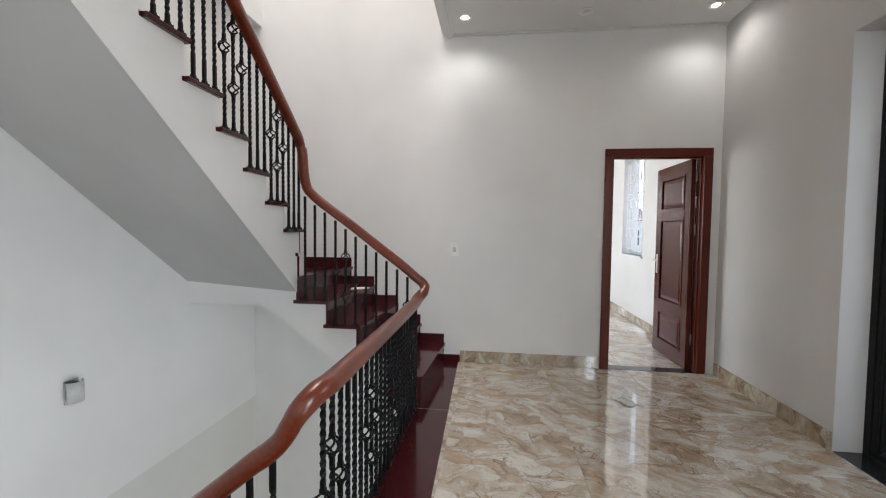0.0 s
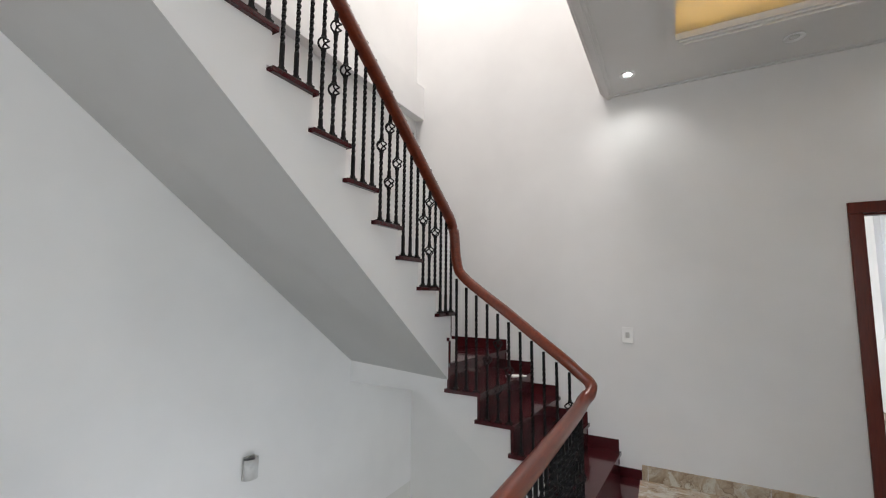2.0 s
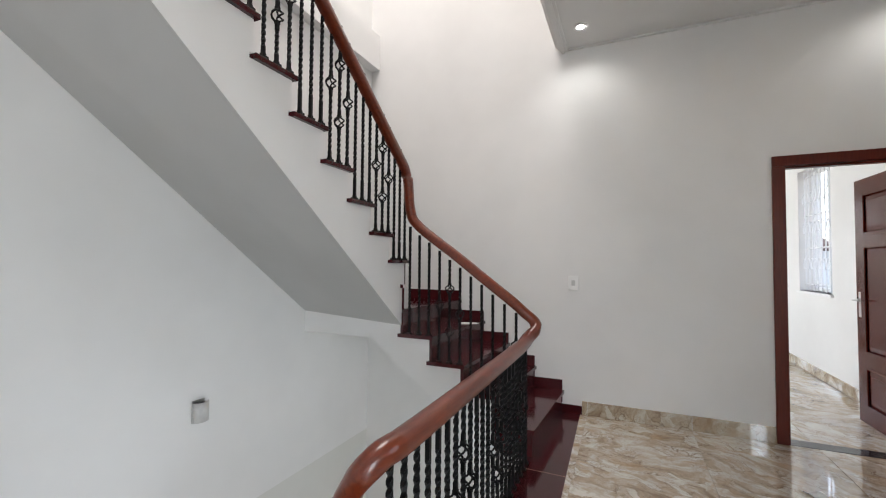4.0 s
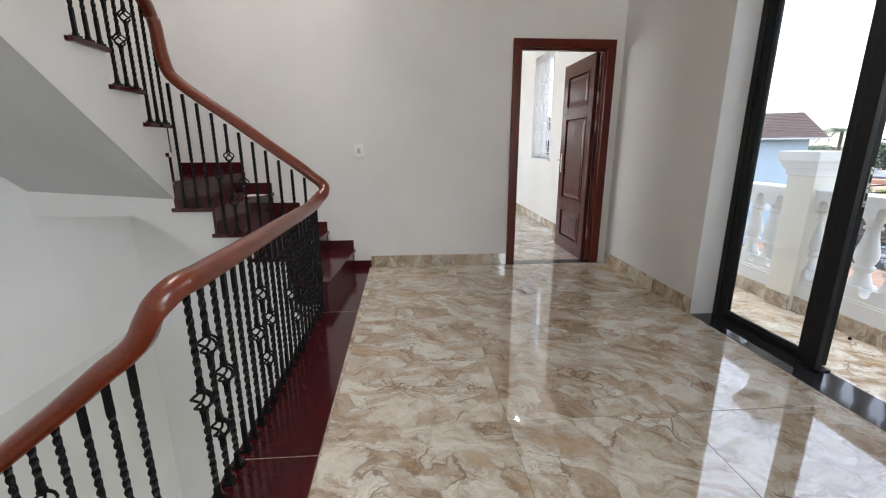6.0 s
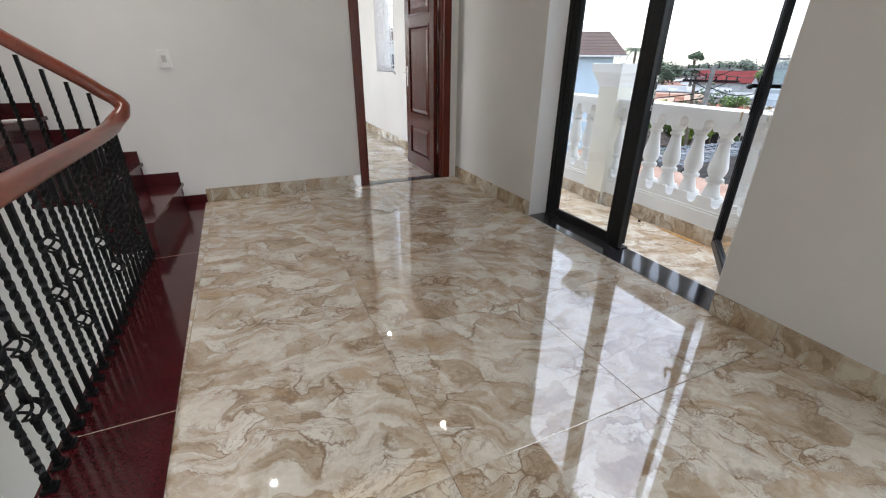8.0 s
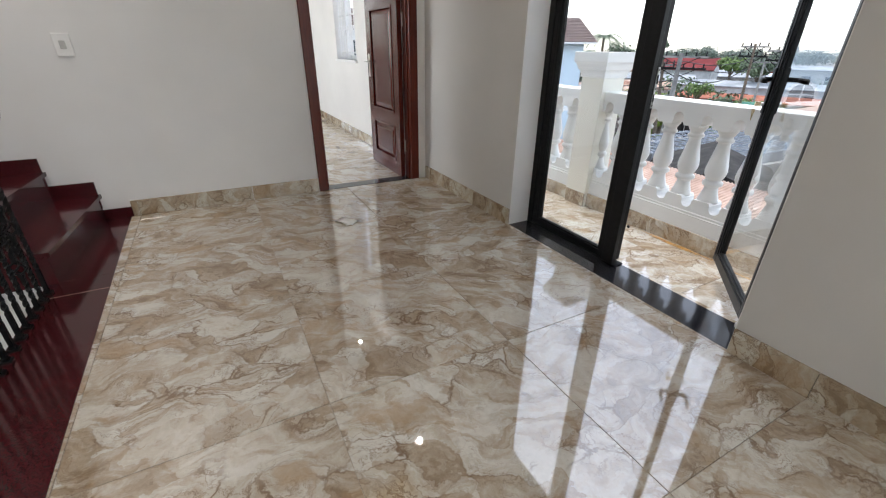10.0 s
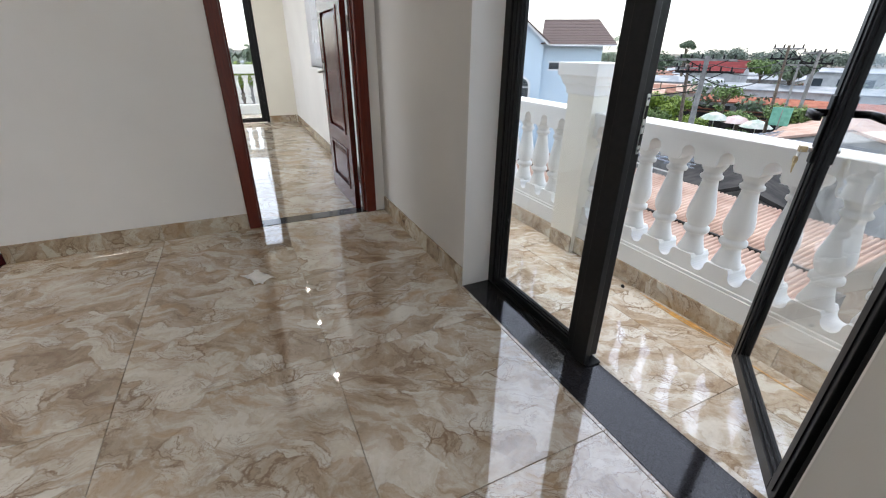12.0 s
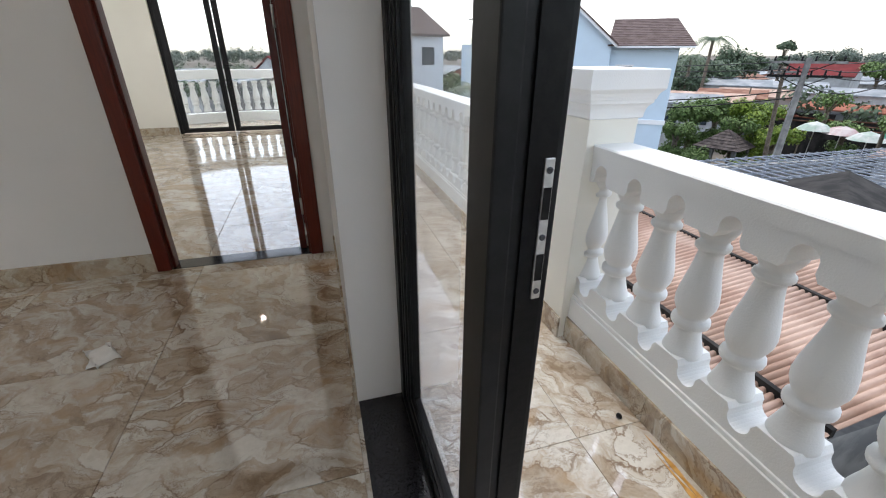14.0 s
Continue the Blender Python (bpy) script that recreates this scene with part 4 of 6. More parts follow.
# curved balustrade outside the bedroom
cb = empty("curved_balustrade", 1.18, YE + 1.5, 0)
tagged(cb, "curved white masonry balustrade outside the bedroom", "balustrade", "balcony balustrades")
w = part("floor_bedroom_balcony", prism([(-1.7, YE + 0.2)] + [(1.18 + 2.9 * math.sin(radians(a)), YE - 1.2 + 2.9 * math.cos(radians(a))) for a in range(-56, 57, 8)] + [(4.0, YE + 0.2)], -0.28, -0.002), M_TILE)
structure(w, "beige tiled floor of the bedroom balcony", "floor")
R0 = 2.72


def arc(r, z, a0=-54, a1=54, n=40):
    return [(1.18 + r * math.sin(radians(a0 + (a1 - a0) * i / n)), YE - 1.2 + r * math.cos(radians(a0 + (a1 - a0) * i / n)), z) for i in range(n + 1)]


rect = lambda hw, z0_, z1_: [(-hw, z0_), (hw, z0_), (hw, z1_), (-hw, z1_)]
wpart("kerb", sweep(arc(R0, 0), rect(0.09, 0.0, 0.17)), M_CAST, cb)
wpart("coping", sweep(arc(R0, 0), rect(0.10, 0.78, 0.94)), M_CAST, cb)
for i in range(28):
    a = radians(-52 + 104 * i / 27)
    b = new("baluster", bal_mesh)
    b.parent = cb
    b.matrix_parent_inverse = cb.matrix_basis.inverted()
    b.matrix_basis = pose(1.18 + R0 * math.sin(a), YE - 1.2 + R0 * math.cos(a), 0.20) @ Matrix.Diagonal((1, 1, 1.05, 1))

# ---------- keys in the balcony door ----------
M_BRASS = two_tone("worn_brass", (0.46, 0.36, 0.20), (0.58, 0.47, 0.28), 60.0, 0.35, 1.0, 0.05)
keys = empty("key_bunch")
keys.matrix_basis = pose(2.612, 1.003, 0, 0, 0, swing) @ pose(LO - 0.032, 0.046, 0.945)
tagged(keys, "bunch of brass keys hanging from the balcony door lock", "keys")


def key_outline():
    bow = [(0.012 * math.cos(radians(a)), 0.012 * math.sin(radians(a))) for a in range(-65, 246, 20)]
    return bow + [(-0.0035, -0.014), (-0.0035, -0.044), (0.0, -0.047), (0.0035, -0.043), (0.0025, -0.038), (0.004, -0.034), (0.0025, -0.028), (0.0035, -0.014)]


part("turned_key", prism([(-0.001 + a * 0.5, b * 0.8) for a, b in ((-0.02, -0.012), (0.02, -0.012), (0.024, 0.0), (0.02, 0.012), (-0.02, 0.012), (-0.024, 0.0))], 0.004, 0.026, "y"), M_BRASS, keys, "brass key bow in the lock")
ringp = [(0.016 * math.cos(radians(a)), 0.022, -0.012 + 0.016 * math.sin(radians(a))) for a in range(0, 361, 24)]
part("ring", sweep(ringp, circle(0.0012, 6), up=Vector((0, 1, 0))), M_STEEL, keys, "thin steel ring", True)
for k_, tilt in enumerate((-14, 9, 24)):
    kk = part("key", prism(key_outline(), -0.001, 0.001, "y"), M_BRASS, keys)
    kk.matrix_basis = pose(0.004 * (k_ - 1), 0.022 + 0.003 * k_, -0.038, 0, tilt, 0)

# ---------- scraps on the floor ----------
M_PAPER = two_tone("white_paper", (0.72, 0.72, 0.70), (0.80, 0.80, 0.78), 25.0, 0.8, 0, 0.3)
bm = bmesh.new()
n = 9
grid = [[bm.verts.new((0.12 * (i / n - 0.5) + 0.02 * math.sin(3 * j / n + i), 0.17 * (j / n - 0.5) + 0.015 * math.cos(i * 0.9), 0.003 + 0.012 * abs(noise.noise((i * 0.5, j * 0.5, 3.1))))) for j in range(n + 1)] for i in range(n + 1)]
for i in range(n):
    for j in range(n):
        bm.faces.new((grid[i][j], grid[i + 1][j], grid[i + 1][j + 1], grid[i][j + 1]))
pp = part("paper_scrap", bm, M_PAPER, None, "", True)
sol = pp.modifiers.new("thickness", "SOLIDIFY")
sol.thickness = 0.001
pp.matrix_basis = pose(1.31, 3.16, 0.001, 0, 0, 25)
tagged(pp, "crumpled scrap of white paper on the tile floor", "paper")
stone = bmesh.new()
bmesh.ops.create_icosphere(stone, subdivisions=2, radius=0.012)
for v in stone.verts:
    v.co *= 1 + 0.3 * noise.noise(v.co * 90)
st = part("pebble", stone, M_IRON)
st.matrix_basis = pose(3.40, 2.30, FB + 0.009)
tagged(st, "small dark pebble on the balcony floor", "pebble")

scrap = part("paper_scrap", prism([(-0.09, -0.03), (-0.02, -0.045), (0.07, -0.03), (0.10, 0.01), (0.03, 0.045), (-0.06, 0.03)], 0.0, 0.008), M_PAPER)
scrap.matrix_basis = pose(-1.10, 3.72, steps[3] + 0.001, 0, 0, 20)
tagged(scrap, "folded scrap of pale paper on a granite tread", "paper")
M_GLUE = two_tone("dried_orange_glue", (0.42, 0.20, 0.03), (0.55, 0.30, 0.08), 30.0, 0.35, 0, 0.2)
for k, (ya, yb_, wd_) in enumerate(((2.20, 1.62, 0.016), (2.12, 1.72, 0.010), (1.55, 1.25, 0.012))):
    edge_a, edge_b = [], []
    for i in range(25):
        y = ya + (yb_ - ya) * i / 24
        c = 3.440 - 0.02 * k + 0.012 * noise.noise((y * 4, k, 0))
        h_ = wd_ * (0.4 + abs(noise.noise((y * 9, k, 4)))) * math.sin(math.pi * (i + 0.3) / 24.6)
        edge_a.append((c - h_, y))
        edge_b.append((c + h_, y))
    gl = part("glue_smear", prism(edge_a + edge_b[::-1], FB + 0.0008, FB + 0.0025), M_GLUE)
    tagged(gl, "dried orange glue smear on the balcony tiles", "smear", "glue smears")

# ---------- outdoors ----------
GZ0 = -6.2
EYE = Vector((2.355, 1.322, 1.23))


def toward(dx, dy, dist, z=GZ0):
    """A place that many metres away from the balcony in a direction of the plan."""
    v = Vector((dx, dy, 0)).normalized() * dist
    v.rotate(Matrix.Rotation(radians(0.8), 3, "Z"))
    return (EYE.x + v.x, EYE.y + v.y, z)


def fall(dist):
    """The town lies on ground that drops away: how much lower roofs and crowns stand at a distance."""
    return 0.027 * dist


M_GROUND = two_tone("packed_earth", (0.10, 0.09, 0.075), (0.16, 0.14, 0.115), 0.35, 0.95, 0, 0.3, 8.0)
M_ROOFTILE = two_tone("brown_roof_tile", (0.085, 0.060, 0.055), (0.125, 0.092, 0.085), 3.0, 0.8)
M_BLUE = paint("house_paint_pale_blue", (0.56, 0.68, 0.78), 0.7, 0.05)
M_TRIM = paint("house_trim_white", (0.80, 0.81, 0.82), 0.7)
M_REDROOF = two_tone("red_sheet_roof", (0.10, 0.009, 0.010), (0.14, 0.016, 0.016), 0.8, 0.7)
M_PINKROOF = two_tone("faded_pink_sheet_roof", (0.31, 0.205, 0.158), (0.43, 0.315, 0.255), 1.6, 0.75, 0, 0.1, 6.0)
M_RUST = two_tone("rusty_sheet_roof", (0.15, 0.07, 0.045), (0.24, 0.13, 0.09), 1.2, 0.8, 0, 0.1, 8.0)
M_ZINC = two_tone("zinc_sheet_roof", (0.17, 0.19, 0.205), (0.29, 0.305, 0.315), 0.6, 0.65, 0.0)
M_GREYROOF = two_tone("old_dark_roof", (0.012, 0.0115, 0.011), (0.036, 0.033, 0.031), 2.0, 0.9, 0, 0.4, 8.0)
M_PALEWALL = paint("pale_render", (0.45, 0.465, 0.47), 0.8, 0.3)
M_BRICK = two_tone("brick_red_render", (0.20, 0.07, 0.045), (0.28, 0.11, 0.07), 1.5, 0.85)
M_CONC = two_tone("weathered_concrete", (0.16, 0.16, 0.155), (0.27, 0.265, 0.25), 2.2, 0.9, 0, 0.4, 8.0)
M_BARK = two_tone("bark", (0.09, 0.07, 0.05), (0.16, 0.13, 0.10), 12.0, 0.9, 0, 0.5)
M_DARKWIN = mat("dark_window_glass", (0.03, 0.04, 0.05), 0.12)
M_BLUESTEEL = two_tone("blue_grey_steel", (0.23, 0.26, 0.30), (0.34, 0.37, 0.41), 3.0, 0.5, 0.2)


for m_ in (M_GROUND, M_ROOFTILE, M_REDROOF, M_PINKROOF, M_RUST, M_ZINC, M_GREYROOF, M_BRICK, M_CONC, M_BLUESTEEL):
    bsdf(m_).inputs["Specular IOR Level"].default_value = 0.15


def foliage(name, a, b):
    m = mat(name, a, 0.6, spec=0.3)
    g = nd(m, "ShaderNodeNewGeometry")
    ln(m, ramp(m, g.outputs["Random Per Island"], [(0.0, a), (1.0, b)]), bsdf(m).inputs["Base Color"])
    return m


M_LEAF = foliage("leaves_green", (0.045, 0.085, 0.022), (0.13, 0.20, 0.055))
M_LEAFY = foliage("leaves_yellow_green", (0.06, 0.115, 0.012), (0.20, 0.27, 0.035))
# skyline leaves: base colour lifted a little to suggest distance haze
M_LEAFD = foliage("leaves_dark", (0.045, 0.072, 0.045), (0.10, 0.14, 0.08))

# far ridge leaves: air haze painted in as a paler grey-green
M_LEAFHAZE = foliage("leaves_hazed_grey_green", (0.06, 0.085, 0.065), (0.12, 0.15, 0.12))

gr = part("ground", boxes((-900, -900, GZ0 - 0.5, 2500, 2500, GZ0)), M_GROUND)
structure(gr, "dusty earth ground reaching the horizon", "ground")

rnd = random.Random(7)


def blob_leaves(bm, centre, radius, count, size, squash=0.8):
    for _ in range(count):
        d = Vector((rnd.gauss(0, 1), rnd.gauss(0, 1), rnd.gauss(0, 1))).normalized()
        r = radius * (0.45 + 0.55 * rnd.random() ** 0.5) * (0.75 + 0.5 * noise.noise(d * 2.3 + Vector(centre)))
        p = Vector(centre) + Vector((d.x * r, d.y * r, d.z * r * squash))
        n = (d + Vector((rnd.uniform(-0.8, 0.8), rnd.uniform(-0.8, 0.8), rnd.uniform(-0.2, 1.0)))).normalized()
        u = n.orthogonal().normalized()
        u.rotate(Matrix.Rotation(rnd.uniform(0, 6.28), 3, n))
        w_ = n.cross(u)
        s = size * rnd.uniform(0.6, 1.3)
        q = [p + u * s * 0.55, p + w_ * s * 0.3, p - u * s * 0.55, p - w_ * s * 0.3]
        bm.faces.new([bm.verts.new(v) for v in q])


def tree(dx, dy, dist, height, radius, material, label, count=1500, size=0.2, base=GZ0):
    ob = empty("tree", *toward(dx, dy, dist, base))
    tagged(ob, label, "tree", "trees beyond the balcony")
    height = max(2.4, height + 1.2 - fall(dist))
    radius = min(radius, height * 0.45)
    th = height - radius * 1.1
    bm = sweep(smooth_path([(0, 0, 0), (0.06, 0.03, th * 0.4), (-0.05, 0.08, th)], 3), circle(0.16, 7), up=Vector((0, 1, 0.1)))
    limbs = []
    for k in range(5):
        a = 6.28 * k / 5 + rnd.random()
        tip = Vector((math.cos(a) * radius * 0.6, math.sin(a) * radius * 0.6, th + radius * rnd.uniform(0.2, 0.7)))
        limbs.append(tip)
        sweep([(-0.05, 0.08, th * 0.85), tuple(tip * 0.5 + Vector((0, 0, th * 0.5))), tuple(tip)], circle(0.06, 5), bm, up=Vector((0, 1, 0.1)))
    part("trunk", bm, M_BARK, ob, "", True)
    bm = bmesh.new()
    cs = [((0, 0, th + radius * 0.45), radius * 0.75)] + [(tuple(l), radius * rnd.uniform(0.42, 0.62)) for l in limbs]
    for c, r in cs:
        blob_leaves(bm, c, r, count // len(cs), size)
    if height < 6:
        for l in limbs:
            blob_leaves(bm, (l.x * 0.9, l.y * 0.9, th * rnd.uniform(0.55, 0.85)), radius * rnd.uniform(0.4, 0.6), count // 9, size)
    part("crown", bm, material, ob)
    return ob


def palm(dx, dy, dist, height):
    ob = empty("palm_tree", *toward(dx, dy, dist))
    tagged(ob, "tall palm tree with drooping fronds", "tree", "trees beyond the balcony")
    height += 1.2 - fall(dist)
    part("trunk", sweep([(0, 0, 0), (0.2, 0.1, height * 0.5), (0.1, 0.0, height)], circle(0.16, 7), up=Vector((0, 1, 0.1))), M_BARK, ob, "", True)
    bm = bmesh.new()
    for k in range(16):
        a = 6.28 * k / 16 + rnd.uniform(-0.15, 0.15)
        el = rnd.uniform(0.2, 1.0)
        prev = None
        for i in range(19):
            f = i / 18
            r = 2.5 * f
            z = height + el * 1.6 * f - 2.2 * f * f
            c = Vector((0.1 + r * math.cos(a), r * math.sin(a), z))
            side = Vector((-math.sin(a), math.cos(a), 0))
            w_ = 0.5 * math.sin(math.pi * min(1, f + 0.12)) + 0.03
            for sgn in (-1, 1):
                if i:
                    tipv = c + side * sgn * w_ + Vector((0, 0, -0.22))
                    bm.faces.new([bm.verts.new(v) for v in (prev, prev.lerp(c, 0.75), tipv)])
            prev = c
    part("crown", bm, M_LEAFD, ob)


def gable_roof(bm, w_, d_, z0, rise, over=0.3, thick=0.12):
    """Two slopes over a w by d plan, ridge along x."""
    hw, hd = w_ / 2 + over, d_ / 2 + over
    pts = [(-hd, z0), (0, z0 + rise), (hd, z0), (hd, z0 - thick), (0, z0 + rise - thick), (-hd, z0 - thick)]
    a = [bm.verts.new((-hw, y, z)) for y, z in pts]
    b = [bm.verts.new((hw, y, z)) for y, z in pts]
    n = len(pts)
    for i in range(n):
        bm.faces.new((a[i], a[(i + 1) % n], b[(i + 1) % n], b[i]))
    for r in (a, b):
        bm.faces.new((r[0], r[1], r[4], r[5]))
        bm.faces.new((r[1], r[2], r[3], r[4]))


def shed(dx, dy, dist, w_, d_, eave, rise, turn, wall_m, roof_m, label, windows=0, name="shed"):
    p = toward(dx, dy, dist)
    eave = max(GZ0 + 2.2, eave - fall(dist))
    ob = empty(name, p[0], p[1], GZ0, turn)
    tagged(ob, label, "building", "low buildings beyond the balcony")
    h = eave - GZ0
    bm = boxes((-w_ / 2, -d_ / 2, 0, w_ / 2, d_ / 2, h - 0.13))
    part("wall", bm, wall_m, ob)
    bm = bmesh.new()
    gable_roof(bm, w_, d_, h, rise)
    part("roof", bm, roof_m, ob)
    for side in (-1, 1):
        part("gable_wall", prism([(-d_ / 2, h - 0.13), (d_ / 2, h - 0.13), (0, h + rise - 0.14)], side * w_ / 2 - 0.05, side * w_ / 2 + 0.05, "x"), wall_m, ob)
    for k in range(windows):
        x = -w_ / 2 + w_ * (k + 0.5) / windows
        for side in (-1, 1):
            wn_ = part("window", boxes((x - 0.45, side * d_ / 2 - 0.04, h - 1.7, x + 0.45, side * d_ / 2 + 0.04, h - 0.7), bevel=0.02), M_DARKWIN, ob)
    return ob


def tile_roof_rows(bm, corners_lo, corners_hi, rows, thick=0.03):
    """Stepped courses of roof tiles between an eave line and a ridge line."""
    (a, b), (c, d) = [[Vector(v) for v in q] for q in (corners_lo, corners_hi)]
    n = ((b - a).cross(c - a)).normalized()
    if n.z < 0:
        n = -n
    for k in range(rows):
        f0, f1 = k / rows, (k + 1.12) / rows
        p = [a.lerp(c, f0) + n * thick, b.lerp(d, f0) + n * thick, b.lerp(d, min(1, f1)) + n * 0.012, a.lerp(c, min(1, f1)) + n * 0.012]
        q = [v - n * thick * 0.98 for v in p]
        top = [bm.verts.new(v) for v in p]
        bot = [bm.verts.new(v) for v in q]
        bm.faces.new(top)
        bm.faces.new(bot[::-1])
        for i in range(4):
            bm.faces.new((top[i], bot[i], bot[(i + 1) % 4], top[(i + 1) % 4]))


# pale blue neighbour house: u runs to the right along its front, v away from us
HD = 22.0
hp = toward(0.702, 0.712, HD)
house = empty("neighbour_house", hp[0], hp[1], GZ0, math.degrees(math.atan2(-0.62, 0.78)))
tagged(house, "pale blue two-storey house with brown tiled roofs", "house")
HE = 1.6 - GZ0
part("wall", boxes((-3.2, 0, 0, 0, 7, HE)), M_BLUE, house)
part("gable_block", prism([(-7.2, 0), (-2.75, 0), (-2.75, HE + 0.1), (-4.95, HE + 1.92), (-7.2, HE + 0.1)], -0.35, 8.0, "y"), M_BLUE, house)
bm = bmesh.new()
tile_roof_rows(bm, ((-2.9, -0.5, HE - 0.05), (0.55, -0.5, HE - 0.05)), ((-2.9, 3.5, HE + 1.22), (-0.05, 3.5, HE + 1.22)), 16)
tile_roof_rows(bm, ((0.55, 7.5, HE - 0.05), (0.55, -0.5, HE - 0.05)), ((-0.05, 3.5, HE + 1.22), (-0.05, 3.5, HE + 1.22)), 16)
part("roof", bm, M_ROOFTILE, house)
bm = bmesh.new()
tile_roof_rows(bm, ((-2.5, -0.6, HE - 0.02), (-2.5, 8.4, HE - 0.02)), ((-4.95, -0.6, HE + 2.0), (-4.95, 8.4, HE + 2.0)), 14)
tile_roof_rows(bm, ((-7.4, -0.6, HE - 0.02), (-7.4, 8.4, HE - 0.02)), ((-4.95, -0.6, HE + 2.0), (-4.95, 8.4, HE + 2.0)), 14)
part("gable_roof", bm, M_ROOFTILE, house)
part("fascia", sweep([(-2.52, -0.64, HE - 0.06), (-4.95, -0.64, HE + 1.94), (-7.38, -0.64, HE - 0.06)], [(-0.06, -0.025), (0.05, -0.025), (0.05, 0.025), (-0.06, 0.025)], up=Vector((0, 1, 0))), M_TRIM, house)
part("verge_tiles", sweep([(-2.46, -0.66, HE - 0.0), (-4.95, -0.66, HE + 2.05), (-7.44, -0.66, HE - 0.0)], [(-0.035, -0.05), (0.035, -0.05), (0.035, 0.05), (-0.035, 0.05)], up=Vector((0, 1, 0))), M_ROOFTILE, house)
part("eave_trim", boxes((-2.5, -0.52, HE - 0.12, 0.55, -0.44, HE - 0.05)), M_TRIM, house)


def arched_window(u, half, z0, z1, label):
    """Dark glass under a round arch, with a white surround and bars."""
    arc_ = [(u + half * math.cos(radians(a)), z1 - half + half * math.sin(radians(a))) for a in range(0, 181, 15)]
    wa = part("window", prism([(u - half, z0), (u + half, z0)] + arc_, -0.38, -0.30, "y"), M_DARKWIN, house, label)
    ring = [(u - half, -0.40, z0)] + [(x, -0.40, z) for x, z in arc_[::-1]] + [(u + half, -0.40, z0)]
    part("frame", sweep(ring, [(-0.05, -0.04), (0.05, -0.04), (0.05, 0.04), (-0.05, 0.04)], up=Vector((0, 1, 0))), M_TRIM, wa)
    part("glazing_bar", boxes((u - 0.025, -0.43, z0, u + 0.025, -0.37, z1 - 0.02), (u - half, -0.425, z1 - half - 0.025, u + half, -0.375, z1 - half + 0.025)), M_TRIM, wa)
    part("sill", boxes((u - half - 0.1, -0.5, z0 - 0.08, u + half + 0.1, -0.345, z0)), M_TRIM, wa)


arched_window(-3.73, 0.48, HE - 2.82, HE - 1.5, "arched dark window with white bars")
arched_window(-5.03, 0.18, HE + 0.14, HE + 0.82, "small arched attic window with a white surround")
part("vent", boxes((-2.4, -0.03, HE - 1.15, -1.75, 0.03, HE - 0.85), bevel=0.01), M_DARKWIN, house, "small slotted vent")
part("vent_frame", boxes((-2.46, -0.025, HE - 0.85, -1.69, 0.02, HE - 0.79), (-2.46, -0.025, HE - 1.21, -1.69, 0.02, HE - 1.15)), M_TRIM, house)
part("band", boxes((-2.7, -0.06, HE - 3.3, 0.05, 0.0, HE - 3.1)), M_TRIM, house)

# white house and water tower further along
shed(0.180, 0.984, 30, 4.6, 6, 3.1, 1.7, 20, M_TRIM, M_ROOFTILE, "white house with a brown tiled roof", 2, "white_house")
blk = part("annex", boxes((-1.15, -2, 0, 1.15, 2, 7.9)), M_BLUE)
blk.matrix_basis = pose(*toward(0.378, 0.926, 28), 0, 0, -22)
tagged(blk, "plain pale blue annex with a flat top", "building")
tw = empty("water_tower", *toward(0.375, 0.927, 38))
tagged(tw, "steel lattice water tower with a round tank", "tower")
TWH = 9.9
for sx in (-1, 1):
    for sy in (-1, 1):
        part("leg", sweep([(sx * 0.9, sy * 0.9, 0), (sx * 0.55, sy * 0.55, TWH)], circle(0.05, 5), up=Vector((0, 1, 0.1))), M_CONC, tw)
for k in range(7):
    z = TWH * (k + 0.3) / 7
    r = 0.9 - 0.35 * z / TWH
    r2_ = 0.9 - 0.35 * (z + 1.2) / TWH
    for a, b in (((-r, -r, z), (r2_, -r2_, z + 1.2)), ((r, -r, z), (-r2_, -r2_, z + 1.2)), ((r, -r, z), (r2_, r2_, z + 1.2)), ((r, r, z), (r2_, -r2_, z + 1.2)), ((-r, -r, z), (r, -r, z)), ((r, -r, z), (r, r, z))):
        part("brace", sweep([a, b], circle(0.028, 4), up=Vector((0.1, 1, 0.2))), M_CONC, tw)
part("platform", boxes((-0.85, -0.85, TWH, 0.85, 0.85, TWH + 0.1)), M_CONC, tw)
part("tank", lathe([(0.3, 0.1), (0.75, 0.2), (0.8, 0.3), (0.8, 1.5), (0.7, 1.7), (0.2, 1.85)], 20, at=(0, 0, TWH)), M_STEEL, tw, "round steel tank", True)

# corrugated roofs right under the balcony


